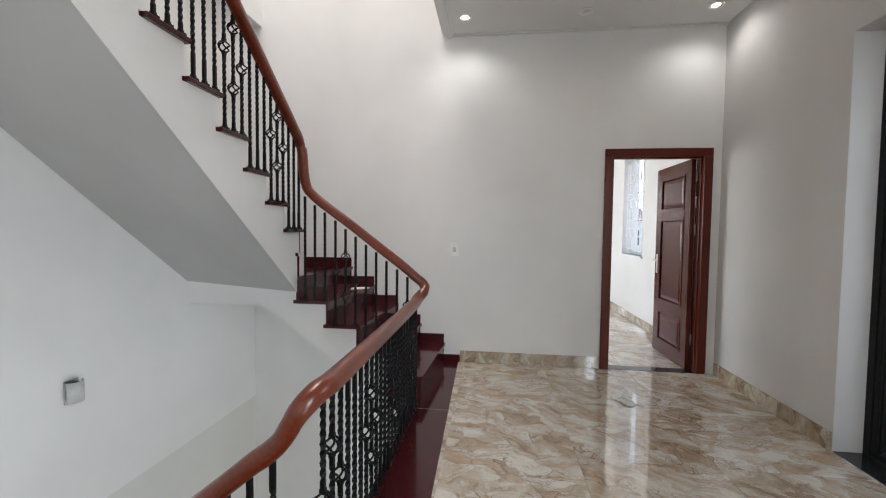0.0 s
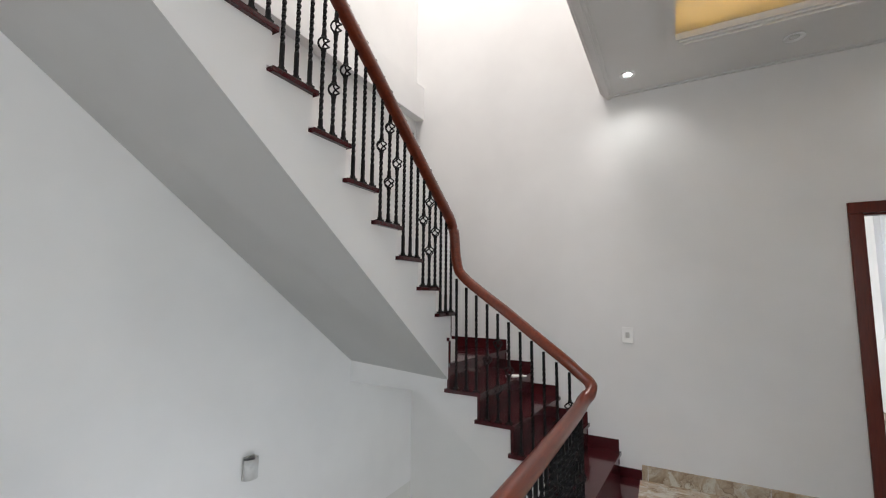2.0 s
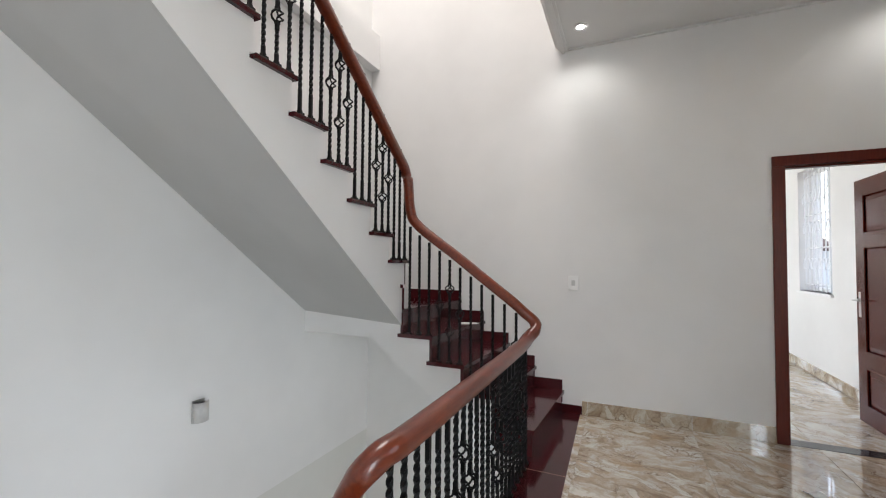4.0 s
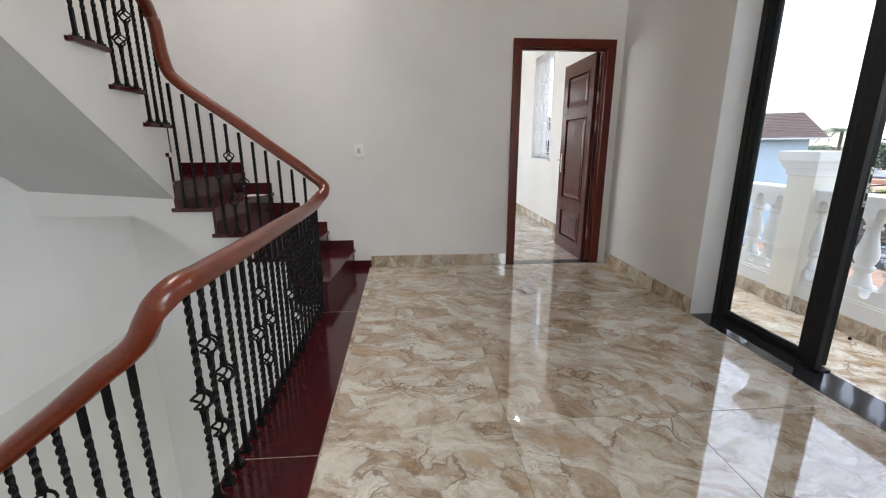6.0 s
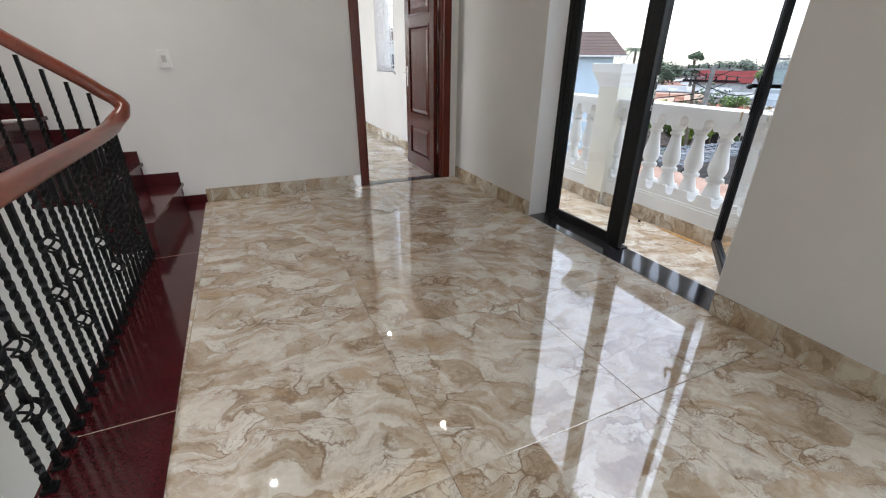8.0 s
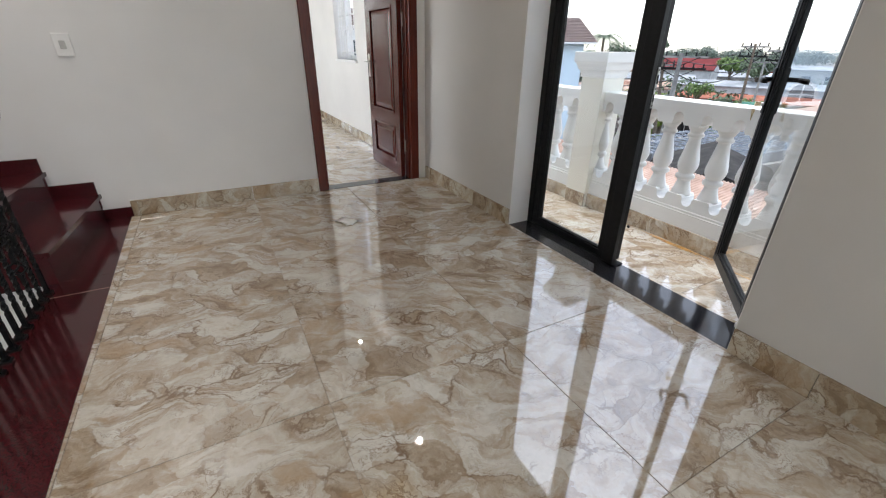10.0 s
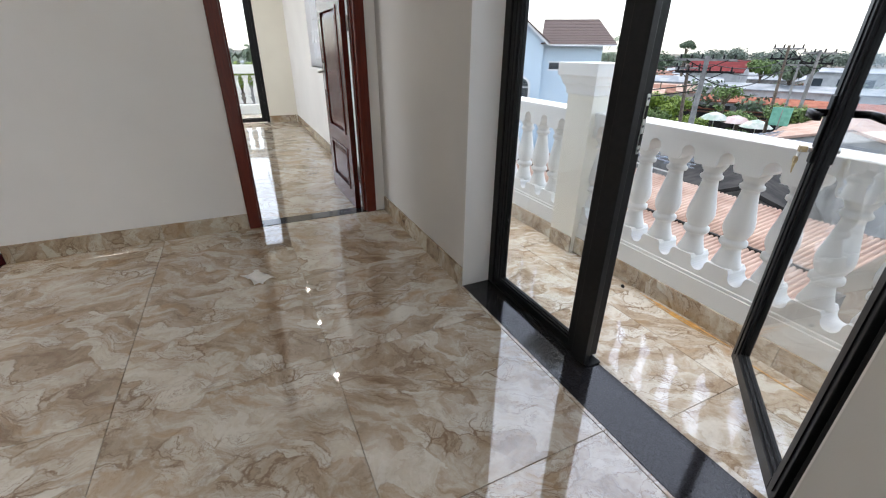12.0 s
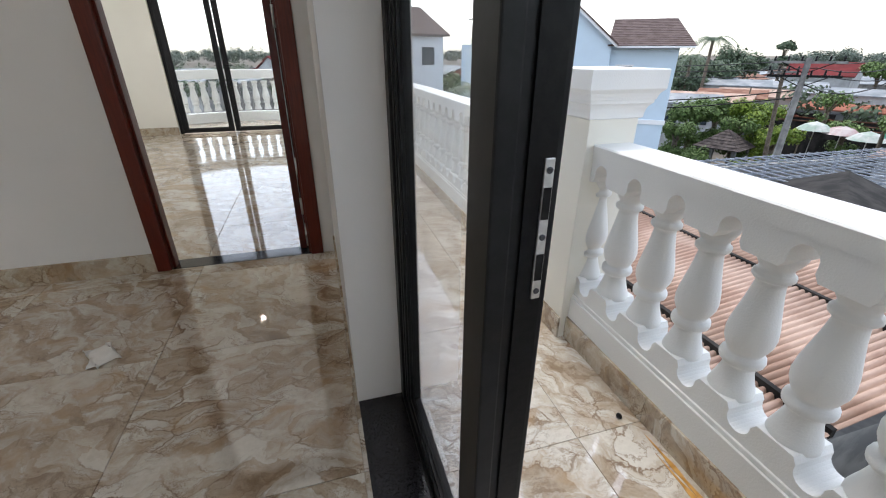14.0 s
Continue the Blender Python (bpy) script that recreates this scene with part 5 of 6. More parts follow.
def corrugated(name, x0, x1, y0, y1, za, zb, material, label, pitch=0.076):
    ob = empty(name, x0, y0, za)
    tagged(ob, label, "roof", "corrugated roofs")
    sheets = max(1, round((x1 - x0) / 1.75))
    for s in range(sheets):
        xa, xb = x0 + (x1 - x0) * s / sheets, x0 + (x1 - x0) * (s + 1) / sheets - 0.02
        z1_, z2_ = za + (zb - za) * s / sheets + 0.035 * (s % 2), za + (zb - za) * (s + 1) / sheets + 0.035 * (s % 2)
        bm = bmesh.new()
        n = int((y1 - y0) / pitch * 4)
        rows_ = []
        for j in range(n + 1):
            y = y0 + (y1 - y0) * j / n
            b_ = 0.024 * (0.7, 1.0, 0.7, -1.1)[j % 4]
            rows_.append([bm.verts.new((xa - x0, y - y0, z1_ - za + b_)), bm.verts.new((xb - x0, y - y0, z2_ - za + b_)), bm.verts.new((xa - x0, y - y0, z1_ - za + b_ - 0.012)), bm.verts.new((xb - x0, y - y0, z2_ - za + b_ - 0.012))])
        for a, b in zip(rows_, rows_[1:]):
            bm.faces.new((a[0], a[1], b[1], b[0]))
            bm.faces.new((a[2], b[2], b[3], a[3]))
            bm.faces.new((a[0], b[0], b[2], a[2]))
            bm.faces.new((a[1], a[3], b[3], b[1]))
        part("sheet", bm, material, ob, "", True)
        # dark bar in place of the shadow line along each sheet lap
        if s:
            part("lap_shadow_strip", boxes((xa - x0 - 0.05, 0, z1_ - za - 0.06, xa - x0 + 0.004, y1 - y0, z1_ - za + (0.032 if s % 2 else 0.07))), M_GREYROOF, ob)
    part("wall", boxes((0.3, 0.2, GZ0 - za, x1 - x0 - 0.3, y1 - y0 - 0.2, -0.25)), M_CONC, ob)
    return ob


corrugated("corrugated_roof", 4.4, 9.4, 2.7, 9.5, -1.75, -1.15, M_PINKROOF, "faded pink corrugated sheet roof with lapped sheets")
corrugated("corrugated_roof", 4.6, 9.0, -7.0, 1.9, -2.3, -1.9, M_PINKROOF, "faded pink corrugated sheet roof with lapped sheets")
corrugated("corrugated_roof", 4.8, 8.5, 9.9, 15.0, -2.0, -1.6, M_ZINC, "grey corrugated sheet roof below the balcony")

# dark old roof and the bare steel roof frame behind it
shed(0.889, 0.458, 14.6, 4.6, 3.4, -2.3, 0.8, 31, M_CONC, M_GREYROOF, "old blackened roof over a low concrete building", 0, "old_building")
FX, FY, FZ = EYE.x + 13.2, EYE.y + 7.8, -2.45
fr = empty("steel_roof_frame", FX, FY, FZ, -2)
tagged(fr, "bare blue-grey steel roof frame over a concrete shell", "roof frame")
for k in range(26):
    x = 11.6 * k / 25
    part("purlin", boxes((x - 0.014, 0, 0.0, x + 0.014, 4.6, 0.035)), M_BLUESTEEL, fr)
for k in range(8):
    y = 4.6 * k / 7
    part("rafter", boxes((-0.1, y - 0.018, -0.07, 11.7, y + 0.018, -0.01)), M_BLUESTEEL, fr)
for x in (0.1, 3.9, 7.7, 11.5):
    for y in (0.1, 4.5):
        part("post", boxes((x - 0.05, y - 0.05, GZ0 - FZ, x + 0.05, y + 0.05, -0.09)), M_BLUESTEEL, fr)
for r in ((-0.35, -0.3, GZ0 - FZ, -0.15, 5.0, -0.28), (-0.15, 4.8, GZ0 - FZ, 11.8, 5.0, -0.42), (-0.15, -0.3, GZ0 - FZ, 11.8, -0.1, -0.45)):
    part("shell_wall", boxes(r), M_CONC, fr)

# trees
tree(0.738, 0.675, 34, 5.0, 1.9, M_LEAF, "leafy green garden tree behind the pavilion", 5200, 0.17)
tree(0.765, 0.644, 35, 4.8, 1.5, M_LEAF, "leafy green garden tree behind the pavilion", 3600, 0.17)
tree(0.724, 0.690, 31, 3.4, 1.1, M_LEAF, "low leafy tree beside the pavilion", 2400, 0.15)
tree(0.750, 0.661, 27.5, 2.3, 0.8, M_LEAF, "low bushy tree in front of the pavilion", 1600, 0.13)
tree(0.803, 0.596, 31, 5.0, 1.5, M_LEAFY, "yellow-green garden tree behind the pole", 3600, 0.16)
tree(0.789, 0.614, 30, 4.1, 1.1, M_LEAF, "green garden tree behind the pole", 2200, 0.15)
tree(0.826, 0.563, 29, 3.9, 1.2, M_LEAFY, "low yellow-green tree beside the pole", 2600, 0.15)
tree(0.806, 0.592, 25, 2.3, 0.8, M_LEAFY, "low yellow-green bush beside the pole", 1500, 0.12)
tree(0.857, 0.514, 42, 5.3, 1.2, M_LEAF, "thin young tree among market stalls", 700, 0.2)
tree(0.874, 0.486, 39, 3.6, 1.2, M_LEAF, "low tree among market stalls", 1200, 0.18)
tree(0.908, 0.419, 33, 4.6, 1.5, M_LEAF, "leafy green tree beside the sign", 2600, 0.18)
tree(0.880, 0.475, 75, 8.0, 2.0, M_LEAF, "rounded green tree among the roofs", 3000, 0.3)
tree(0.901, 0.434, 62, 7.6, 2.1, M_LEAFD, "dark tree by the long wall", 2400, 0.3)
tree(0.810, 0.587, 90, 11.0, 1.5, M_LEAFD, "tall dark tree on the skyline", 1600, 0.35)
tree(0.811, 0.585, 90, 8.6, 1.3, M_LEAFD, "dark tree on the skyline", 1200, 0.35)
for dx, dy, ds, hh in ((0.715, 0.699, 60, 7.2), (0.735, 0.678, 70, 8.0), (0.752, 0.659, 64, 8.0), (0.767, 0.642, 72, 9.6), (0.780, 0.626, 78, 9.4), (0.69, 0.724, 66, 8.2), (0.60, 0.8, 50, 7.4)):
    tree(dx, dy, ds, hh, 3.0, M_LEAFD, "dense dark green tree on the skyline", 2600, 0.36)
palm(0.737, 0.675, 55, 9.2)
palm(0.718, 0.696, 58, 7.6)
palm(0.36, 0.933, 24, 5.2)
tree(0.055, 1.0, 40, 8.2, 2.6, M_LEAFD, "dense tree beyond the bedroom balcony", 1400, 0.5)
tree(0.005, 1.0, 36, 6.6, 1.8, M_LEAFY, "pale green tree beyond the bedroom balcony", 1000, 0.45)
tree(0.33, 0.94, 33, 6.2, 2.2, M_LEAF, "green tree beside the white house", 1000, 0.45)

# small tiled pavilion among the trees
pv = empty("pavilion", *toward(0.780, 0.626, 29), 20)
M_OLDTILE = two_tone("old_roof_tile", (0.05, 0.042, 0.04), (0.11, 0.092, 0.085), 4.0, 0.9, spec=0.15)
tagged(pv, "small garden pavilion with a brown tiled hip roof", "pavilion")
for k in range(4):
    r = Matrix.Rotation(math.pi / 2 * k, 3, "Z")
    q = [r @ Vector(v) for v in ((-1.2, -1.2, 2.65), (1.2, -1.2, 2.65), (0, 0, 3.6), (0, 0, 3.6))]
    bm = bmesh.new()
    tile_roof_rows(bm, (q[0], q[1]), (q[2], q[3]), 7, 0.045)
    part("roof_slope", bm, M_OLDTILE, pv)
for sx in (-0.9, 0.9):
    for sy in (-0.9, 0.9):
        part("post", boxes((sx - 0.09, sy - 0.09, 0, sx + 0.09, sy + 0.09, 2.7)), M_CONC, pv)

# utility poles with crossarms and cables


def pole(dx, dy, dist, top, lean, r, material, label, arms=1, reach=1.0):
    p = toward(dx, dy, dist)
    top -= fall(dist)
    ob = empty("utility_pole", p[0], p[1], GZ0)
    tagged(ob, label, "utility pole", "utility poles")
    h = top - GZ0
    bm = bmesh.new()
    rings = []
    for k in range(5):
        f = k / 4
        rings.append([bm.verts.new((lean[0] * f + a * (1 - 0.4 * f), lean[1] * f + b * (1 - 0.4 * f), h * f)) for a, b in circle(r, 8)])
    for lo, hi in zip(rings, rings[1:]):
        for i in range(8):
            bm.faces.new((lo[i], lo[(i + 1) % 8], hi[(i + 1) % 8], hi[i]))
    bm.faces.new(rings[0][::-1])
    bm.faces.new(rings[-1])
    part("shaft", bm, material, ob)
    across = math.degrees(math.atan2(dy, dx)) + 96
    for k in range(arms):
        z = h - 0.18 - 0.55 * k
        arm = part("crossarm", boxes((-reach, -0.045, z - 0.05, reach, 0.045, z + 0.05)), M_IRON if k else M_CONC, ob)
        arm.matrix_basis = pose(lean[0], lean[1], 0, 0, 0, across)
        n = 6 if reach > 1 else 4
        for i in range(n):
            part("insulator", lathe([(0.03, 0), (0.055, 0.05), (0.03, 0.09), (0.05, 0.13), (0.02, 0.2)], 8, at=(-reach * 0.9 + reach * 1.8 * i / (n - 1), 0, z + 0.05)), M_IRON, arm)
        for sx in (-1, 1):
            part("brace", sweep([(sx * reach * 0.7, 0.05, z), (0, 0.05, z - 0.45)], circle(0.02, 4), up=Vector((0.1, 1, 0.1))), M_IRON, arm)
    return (p[0] + lean[0], p[1] + lean[1], top - 0.1)


tops = [pole(0.831, 0.556, 25, 1.8, (0.0, 0.03), 0.185, M_CONC, "weathered concrete utility pole with crossarms", 2, 1.3),
        pole(0.827, 0.563, 26.5, 1.4, (-0.35, 0.5), 0.13, M_BARK, "leaning wooden pole beside the concrete one", 1, 0.6),
        pole(0.897, 0.443, 33, 2.6, (-0.15, 0.25), 0.12, M_BARK, "tall thin utility pole with crossarms", 2, 0.75),
        pole(0.905, 0.426, 40, 1.8, (-0.1, 0.2), 0.12, M_CONC, "upright concrete utility pole with a crossarm", 1, 0.8),
        pole(0.912, 0.408, 34, 2.4, (0.02, 0.06), 0.15, M_CONC, "upright concrete utility pole with crossarms", 2, 0.8),
        pole(0.790, 0.613, 48, -0.1, (0, 0.02), 0.1, M_BARK, "short wooden pole between the roofs", 0)]


def cable(a, b, sag, r=0.02):
    a, b = Vector(a), Vector(b)
    pts = [tuple(a.lerp(b, i / 14) - Vector((0, 0, sag * 4 * (i / 14) * (1 - i / 14)))) for i in range(15)]
    ob = part("cable", sweep(pts, circle(r, 4), up=Vector((0.1, 0.2, 1))), M_IRON)
    tagged(ob, "thin black overhead cable", "cable", "overhead cables")


far_l = toward(0.45, 0.89, 55, 1.6)
for k in range(3):
    off = Vector((0.3 * k, -0.25 * k, -0.3 * k))
    cable(Vector(tops[0]) + off, Vector(far_l) + off, 0.8)
    cable(Vector(tops[0]) + off, Vector(tops[2]) + off * 1.5, 0.4)
    cable(Vector(tops[2]) + off, Vector(tops[4]) + off, 0.4)
cable(Vector(tops[0]) - Vector((0, 0, 0.9)), Vector(tops[2]) - Vector((0, 0, 1.2)), 0.7, 0.03)
cable(Vector(tops[0]) - Vector((0, 0, 1.2)), toward(0.30, 0.95, 40, -0.4), 1.2, 0.03)
cable(Vector(tops[0]) - Vector((0, 0, 1.5)), toward(0.30, 0.95, 40, -0.8), 1.3, 0.03)
cable(Vector(tops[3]), Vector(tops[4]) - Vector((0, 0, 1.0)), 0.5)

# market umbrellas and the green sign


def umbrella(dx, dy, dist, top, material, label):
    ob = empty("umbrella", *toward(dx, dy, dist))
    tagged(ob, label, "umbrella", "market umbrellas")
    h = top - fall(dist) - GZ0
    part("pole", lathe([(0.025, 0), (0.025, h)], 6), M_STEEL, ob)
    bm = bmesh.new()
    n = 12
    ring_ = [bm.verts.new((1.05 * math.cos(6.2832 * i / n), 1.05 * math.sin(6.2832 * i / n), h - 0.55)) for i in range(n)]
    mid_ = [bm.verts.new((0.6 * math.cos(6.2832 * i / n), 0.6 * math.sin(6.2832 * i / n), h - 0.2)) for i in range(n)]
    tip_ = bm.verts.new((0, 0, h))
    for i in range(n):
        bm.faces.new((ring_[i], ring_[(i + 1) % n], mid_[(i + 1) % n], mid_[i]))
        bm.faces.new((mid_[i], mid_[(i + 1) % n], tip_))
    part("canopy", bm, material, ob)


M_UMB1 = two_tone("green_white_cloth", (0.24, 0.31, 0.26), (0.42, 0.43, 0.41), 1.5, 0.8, 0, 0)
M_UMB2 = two_tone("pink_white_cloth", (0.36, 0.24, 0.23), (0.44, 0.39, 0.38), 1.5, 0.8, 0, 0)
umbrella(0.853, 0.523, 38, -1.75, M_UMB1, "faded green and white market umbrella")
umbrella(0.871, 0.491, 38, -1.87, M_UMB2, "faded pink and white market umbrella")
umbrella(0.888, 0.46, 37, -2.0, M_UMB1, "faded green and white market umbrella")
sg = empty("street_sign", *toward(0.902, 0.43, 29), 118)
tagged(sg, "green and white board sign on a post", "sign")
sg.location.z += 0.4
part("post", lathe([(0.05, -0.4), (0.05, 4.3)], 8), M_CONC, sg)
part("board", boxes((-0.45, -0.04, 3.45, 0.45, 0.04, 4.4), bevel=0.01), two_tone("sign_green", (0.10, 0.30, 0.22), (0.14, 0.38, 0.28), 4.0, 0.5, 0, 0), sg)
part("white_band", boxes((-0.36, -0.05, 4.0, 0.36, -0.039, 4.25)), M_TRIM, sg)
part("white_band", boxes((-0.36, -0.05, 3.6, 0.36, -0.039, 3.8)), M_TRIM, sg)

# named roofs, then the low town behind
shed(0.844, 0.536, 80, 7.2, 6, 0.95, 1.6, 112, M_PALEWALL, M_REDROOF, "low building with a bright red sheet roof", 0, "red_roof_building")
shed(0.906, 0.423, 62, 18, 5, -0.7, 0.5, 112, M_PALEWALL, M_ZINC, "long low building with a grey sheet roof", 6, "long_shed")
shed(0.900, 0.436, 56, 15, 3.5, -1.9, 0.5, 112, M_PALEWALL, M_BRICK, "long low building with a brick-red roof", 0, "long_shed")
shed(0.935, 0.355, 70, 9, 6, 1.3, 0.4, 112, M_PALEWALL, M_ZINC, "large white warehouse block", 4, "warehouse")
shed(0.945, 0.325, 30, 10, 6, -1.8, 0.9, 18, M_PALEWALL, M_PINKROOF, "low house with a pale pink sheet roof", 3, "roadside_house")
shed(-0.05, 1.0, 62, 4.4, 4.4, 0.6, 2.0, 70, M_PALEWALL, M_REDROOF, "small house with a red pitched roof", 2, "red_roof_house")
shed(0.02, 1.0, 70, 9, 5, 1.2, 0.8, 5, M_TRIM, M_BLUESTEEL, "long white building with a blue sheet roof", 5, "blue_roof_building")
roofs = [M_ZINC, M_PINKROOF, M_ZINC, M_RUST, M_ZINC, M_BLUESTEEL, M_PALEWALL]
walls = [M_PALEWALL, M_CONC, M_BRICK, M_PALEWALL]
words = {M_ZINC.name: "grey sheet roof", M_PINKROOF.name: "faded pink roof", M_TRIM.name: "white roof", M_RUST.name: "rusty sheet roof", M_BLUESTEEL.name: "blue-grey roof", M_PALEWALL.name: "pale flat roof"}
for i in range(90):
    ang = radians(rnd.uniform(14, 60))
    dist = rnd.uniform(72, 190)
    rm = rnd.choice(roofs)
    top = min(0.4, rnd.uniform(-2.6, -0.8) + dist * 0.009)
    shed(math.cos(ang), math.sin(ang), dist, rnd.uniform(7, 18), rnd.uniform(5, 9), top, rnd.uniform(0.4, 1.1), rnd.choice((18, 108, 40)) + rnd.uniform(-8, 8), rnd.choice(walls), rm, "low town building with a " + words[rm.name], rnd.choice((0, 2, 3)))
for i in range(14):
    ang = radians(rnd.uniform(72, 104))
    dist = rnd.uniform(60, 170)
    rm = rnd.choice(roofs)
    shed(math.cos(ang), math.sin(ang), dist, rnd.uniform(7, 16), rnd.uniform(5, 9), rnd.uniform(-1.2, 0.6), rnd.uniform(0.5, 1.2), rnd.uniform(0, 180), rnd.choice(walls), rm, "low town building with a " + words[rm.name], 2)
# dim market stalls with patched roofs round the umbrellas


def stall(dx, dy, dist, w_, d_, eave, turn, material, label):
    p = toward(dx, dy, dist)
    ob = empty("market_stall", p[0], p[1], GZ0, turn)
    tagged(ob, label, "stall", "market stalls")
    h = eave - fall(dist) - GZ0
    for sx in (-1, 1):
        for sy in (-1, 1):
            part("post", boxes((sx * w_ * 0.46 - 0.05, sy * d_ * 0.46 - 0.05, 0, sx * w_ * 0.46 + 0.05, sy * d_ * 0.46 + 0.05, h)), M_BARK, ob)
    part("roof", prism([(-d_ / 2, h), (d_ / 2, h + 0.4), (d_ / 2, h + 0.45), (-d_ / 2, h + 0.05)], -w_ / 2, w_ / 2, "x"), material, ob)
    part("counter", boxes((-w_ * 0.42, -d_ * 0.3, 0, w_ * 0.42, -d_ * 0.1, 0.9)), M_GREYROOF, ob)
    part("back_wall", boxes((-w_ * 0.46, d_ * 0.42, 0, w_ * 0.46, d_ * 0.46, h + 0.3)), M_GREYROOF, ob)
    for k in range(3):
        x = rnd.uniform(-0.35, 0.35) * w_
        part("goods", boxes((x - 0.3, -d_ * 0.29, 0.9, x + 0.3, -d_ * 0.12, 0.9 + rnd.uniform(0.2, 0.6)), bevel=0.04), rnd.choice((M_RUST, M_PALEWALL, M_BRICK, M_LEAFD)), ob)


for i, (ang, dist, m_) in enumerate(((34.0, 44, M_RUST), (32.6, 49, M_BRICK), (31.0, 44, M_GREYROOF), (30.0, 50, M_RUST), (28.6, 43, M_BRICK), (27.4, 48, M_RUST), (26.2, 42, M_GREYROOF), (33.2, 55, M_ZINC), (29.4, 57, M_BRICK), (35.6, 50, M_BRICK), (25.0, 46, M_RUST), (31.6, 61, M_RUST), (27.6, 58, M_ZINC))):
    stall(math.cos(radians(ang)), math.sin(radians(ang)), dist, rnd.uniform(3.5, 6.0), rnd.uniform(2.5, 3.5), rnd.uniform(-2.9, -2.2), ang + 90 + rnd.uniform(-20, 20), m_, {"rusty_sheet_roof": "open market stall under a rusty sheet roof", "brick_red_render": "open market stall under a brick-red roof", "old_dark_roof": "open market stall under a blackened roof"}.get(m_.name, "open market stall under a grey sheet roof"))
# pale and orange flat roofs behind the garden trees
for i, (ang, dist, w_, eave, m_) in enumerate(((41.5, 47, 6.5, -1.15, M_PINKROOF), (39.4, 50, 5.0, -0.9, M_RUST), (43.4, 44, 4.5, -1.2, M_ZINC), (37.2, 54, 6.0, -0.9, M_PINKROOF), (40.6, 62, 9.0, -0.2, M_ZINC), (36.0, 64, 9.0, -0.3, M_ZINC), (43.0, 64, 8.0, 0.0, M_BLUESTEEL))):
    shed(math.cos(radians(ang)), math.sin(radians(ang)), dist, w_, 5.0, eave, 0.55, ang + 84 + 5 * (i % 3), M_PALEWALL, m_, "low house with a " + words[m_.name], 2, "low_house")
# bushes between the roofs and the wooded skyline
bm = bmesh.new()
for i in range(130):
    ang = radians(rnd.uniform(8, 105))
    dist = rnd.uniform(45, 190)
    x, y, _ = toward(math.cos(ang), math.sin(ang), dist)
    r = rnd.uniform(1.6, 3.4)
    blob_leaves(bm, (x, y, GZ0 + 1.2 + r * 1.3 - dist * 0.015), r, 260, 0.45)
wd = part("bushes", bm, M_LEAFD)
tagged(wd, "green bushes between the low roofs", "bushes", kind="stuff")
# wooded ridge whose haze lies in its leaf colour, not in the air
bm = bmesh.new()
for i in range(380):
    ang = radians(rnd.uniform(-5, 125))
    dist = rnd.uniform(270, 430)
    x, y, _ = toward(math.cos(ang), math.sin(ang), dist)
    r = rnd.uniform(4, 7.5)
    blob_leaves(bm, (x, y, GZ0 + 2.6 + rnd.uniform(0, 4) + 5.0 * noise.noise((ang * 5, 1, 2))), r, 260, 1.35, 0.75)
wd = part("far_woods", bm, M_LEAFHAZE)
tagged(wd, "distant wooded ridge with leaves greyed for haze", "trees", kind="stuff")

# ---------- laid tiles and skirtings ----------
TILE = 0.81
TX, TY = 0.75, 0.64
tile_meshes = {}


def tile_piece(parent, x0, y0, x1, y1, z=0.0, material=M_TILE):
    w_, d_ = round(x1 - x0, 3), round(y1 - y0, 3)
    if w_ < 0.02 or d_ < 0.02:
        return
    key = (w_, d_, material.name)
    if key not in tile_meshes:
        bm = bmesh.new()
        g, c = 0.001, 0.0012
        lo_ = [bm.verts.new(p) for p in ((g, g, -0.006), (w_ - g, g, -0.006), (w_ - g, d_ - g, -0.006), (g, d_ - g, -0.006))]
        mi = [bm.verts.new((v.co.x, v.co.y, -c)) for v in lo_]
        hi = [bm.verts.new(p) for p in ((g + c, g + c, 0), (w_ - g - c, g + c, 0), (w_ - g - c, d_ - g - c, 0), (g + c, d_ - g - c, 0))]
        for a, b in ((lo_, mi), (mi, hi)):
            for i in range(4):
                bm.faces.new((a[i], a[(i + 1) % 4], b[(i + 1) % 4], b[i]))
        bm.faces.new(hi)
        me = bpy.data.meshes.new("tile")
        bm.to_mesh(me)
        bm.free()
        me.materials.append(material)
        tile_meshes[key] = me
    ob = new("tile", tile_meshes[key])
    ob.parent = parent
    ob.location = (x0, y0, z)


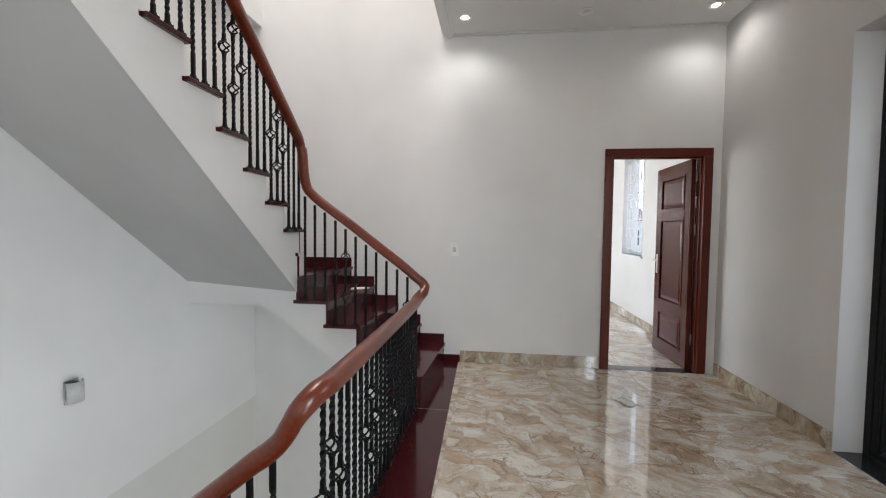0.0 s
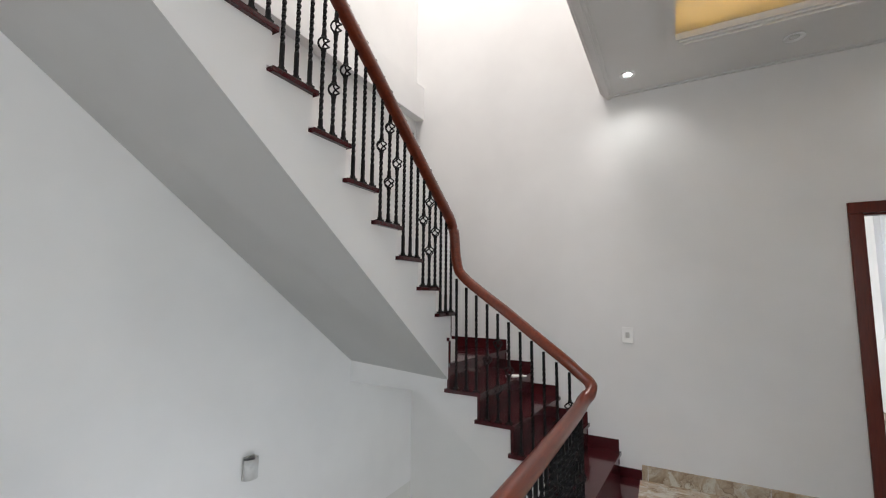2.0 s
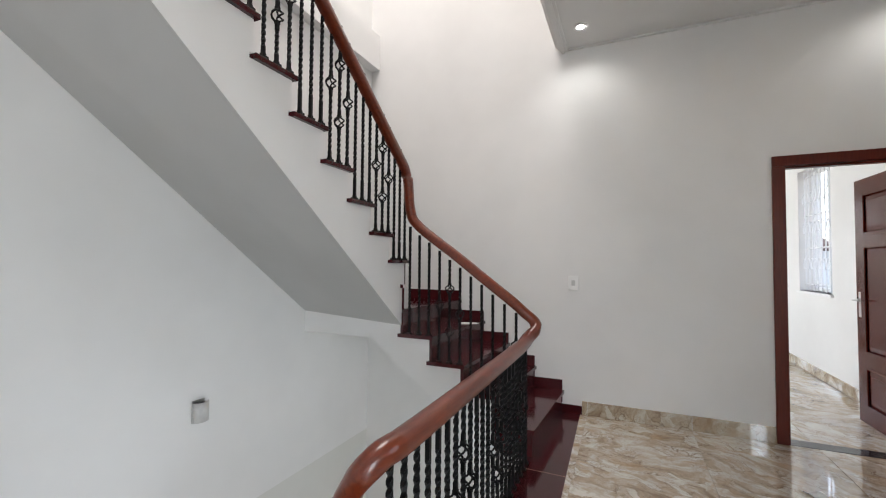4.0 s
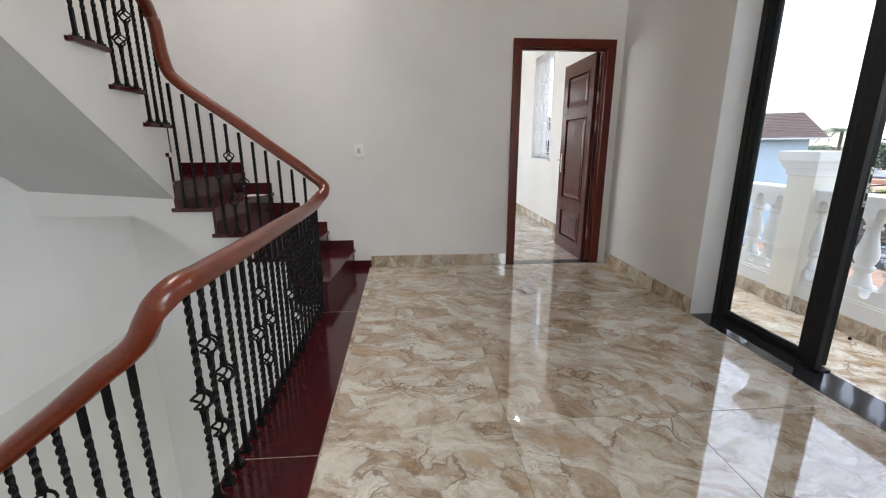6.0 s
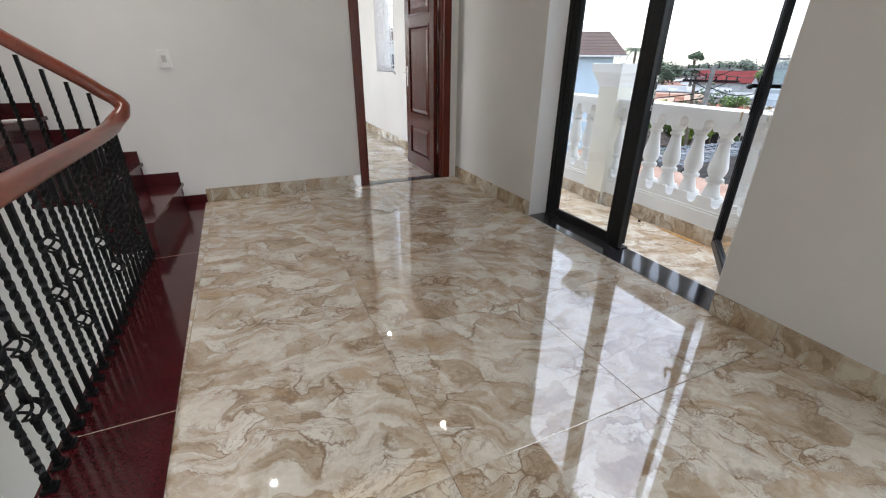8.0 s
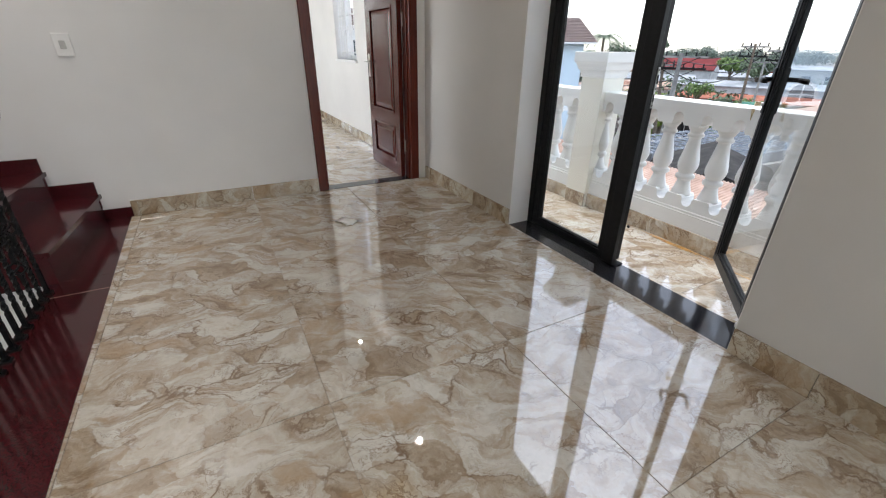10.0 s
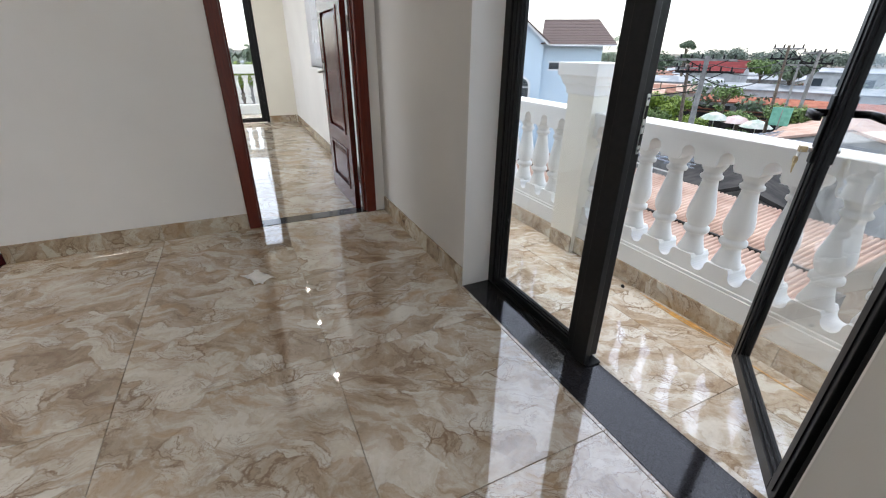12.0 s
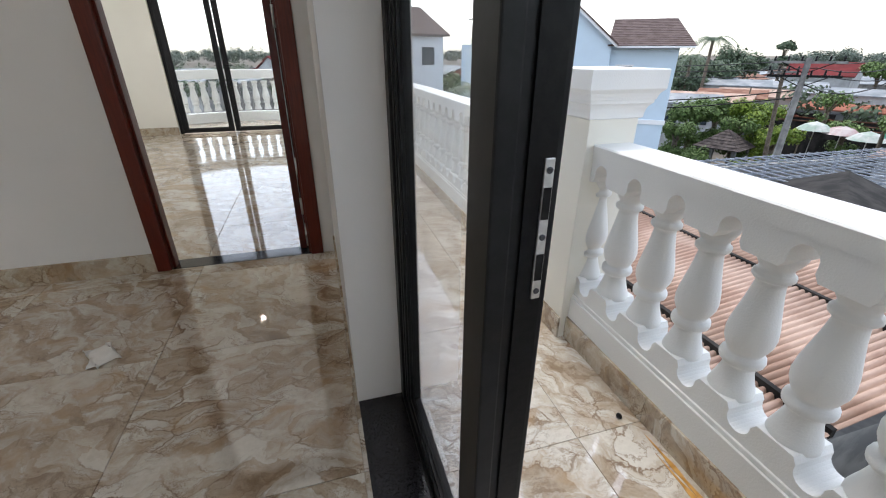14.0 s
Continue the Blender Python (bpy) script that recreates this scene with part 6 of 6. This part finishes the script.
def lay(parent, x0, y0, x1, y1, z=0.0):
    i0, i1 = math.floor((x0 - TX) / TILE), math.ceil((x1 - TX) / TILE)
    j0, j1 = math.floor((y0 - TY) / TILE), math.ceil((y1 - TY) / TILE)
    for i in range(i0, i1):
        for j in range(j0, j1):
            tile_piece(parent, max(x0, TX + TILE * i), max(y0, TY + TILE * j), min(x1, TX + TILE * (i + 1)), min(y1, TY + TILE * (j + 1)), z)


lay(floor_hall, -0.12, YF, XR + 0.012, YB)
lay(floor_hall, XL, YF, -0.12, -0.15)
lay(floor_bed, -1.6, YB + T + 0.005, XR, YE + 0.05)
lay(floor_bal, XO + 0.005, -1.5, PX0 - 0.002, YE, FB)


def skirt(ob, axis, fixed, a, b, sign, z0=0.0, h=0.12, start=None, depth=0.012):
    """Tiles of a skirting along a wall, cut at the floor's joints."""
    start = (TX if axis == "x" else TY) if start is None else start
    k = math.floor((a - start) / TILE)
    while start + TILE * k < b:
        p, q = max(a, start + TILE * k) + 0.001, min(b, start + TILE * (k + 1)) - 0.001
        k += 1
        if q - p < 0.02:
            continue
        f0, f1 = sorted((fixed, fixed + sign * depth))
        r = (p, f0, z0 + 0.001, q, f1, z0 + h) if axis == "x" else (f0, p, z0 + 0.001, f1, q, z0 + h)
        wpart("skirting_tile", boxes(r, bevel=0.0015), M_SKIRT, ob)


sk = skirting("baseboard", "beige marble tile skirting along the hall walls")
skirt(sk, "x", YB, -0.105, DX0 - 0.081, -1)
skirt(sk, "y", XR, GY1, YB - 0.02, -1)
skirt(sk, "y", XR, YF, GY0, -1)
sk = skirting("baseboard_bedroom", "beige marble tile skirting along the bedroom walls")
skirt(sk, "y", XR + 0.01, YB + T, YE, -1)
skirt(sk, "x", YE, -1.6, BX0, -1)
skirt(sk, "x", YE, BX1, XR, -1)
sk = skirting("baseboard_balcony", "beige marble tile skirting along the balcony parapet")
skirt(sk, "y", PX0, -1.4, PY0, -1, FB, 0.122)
skirt(sk, "y", PX0 - 0.042, PY0, PY1, -1, FB, 0.122)
skirt(sk, "y", PX0, PY1, 8.4, -1, FB, 0.122)
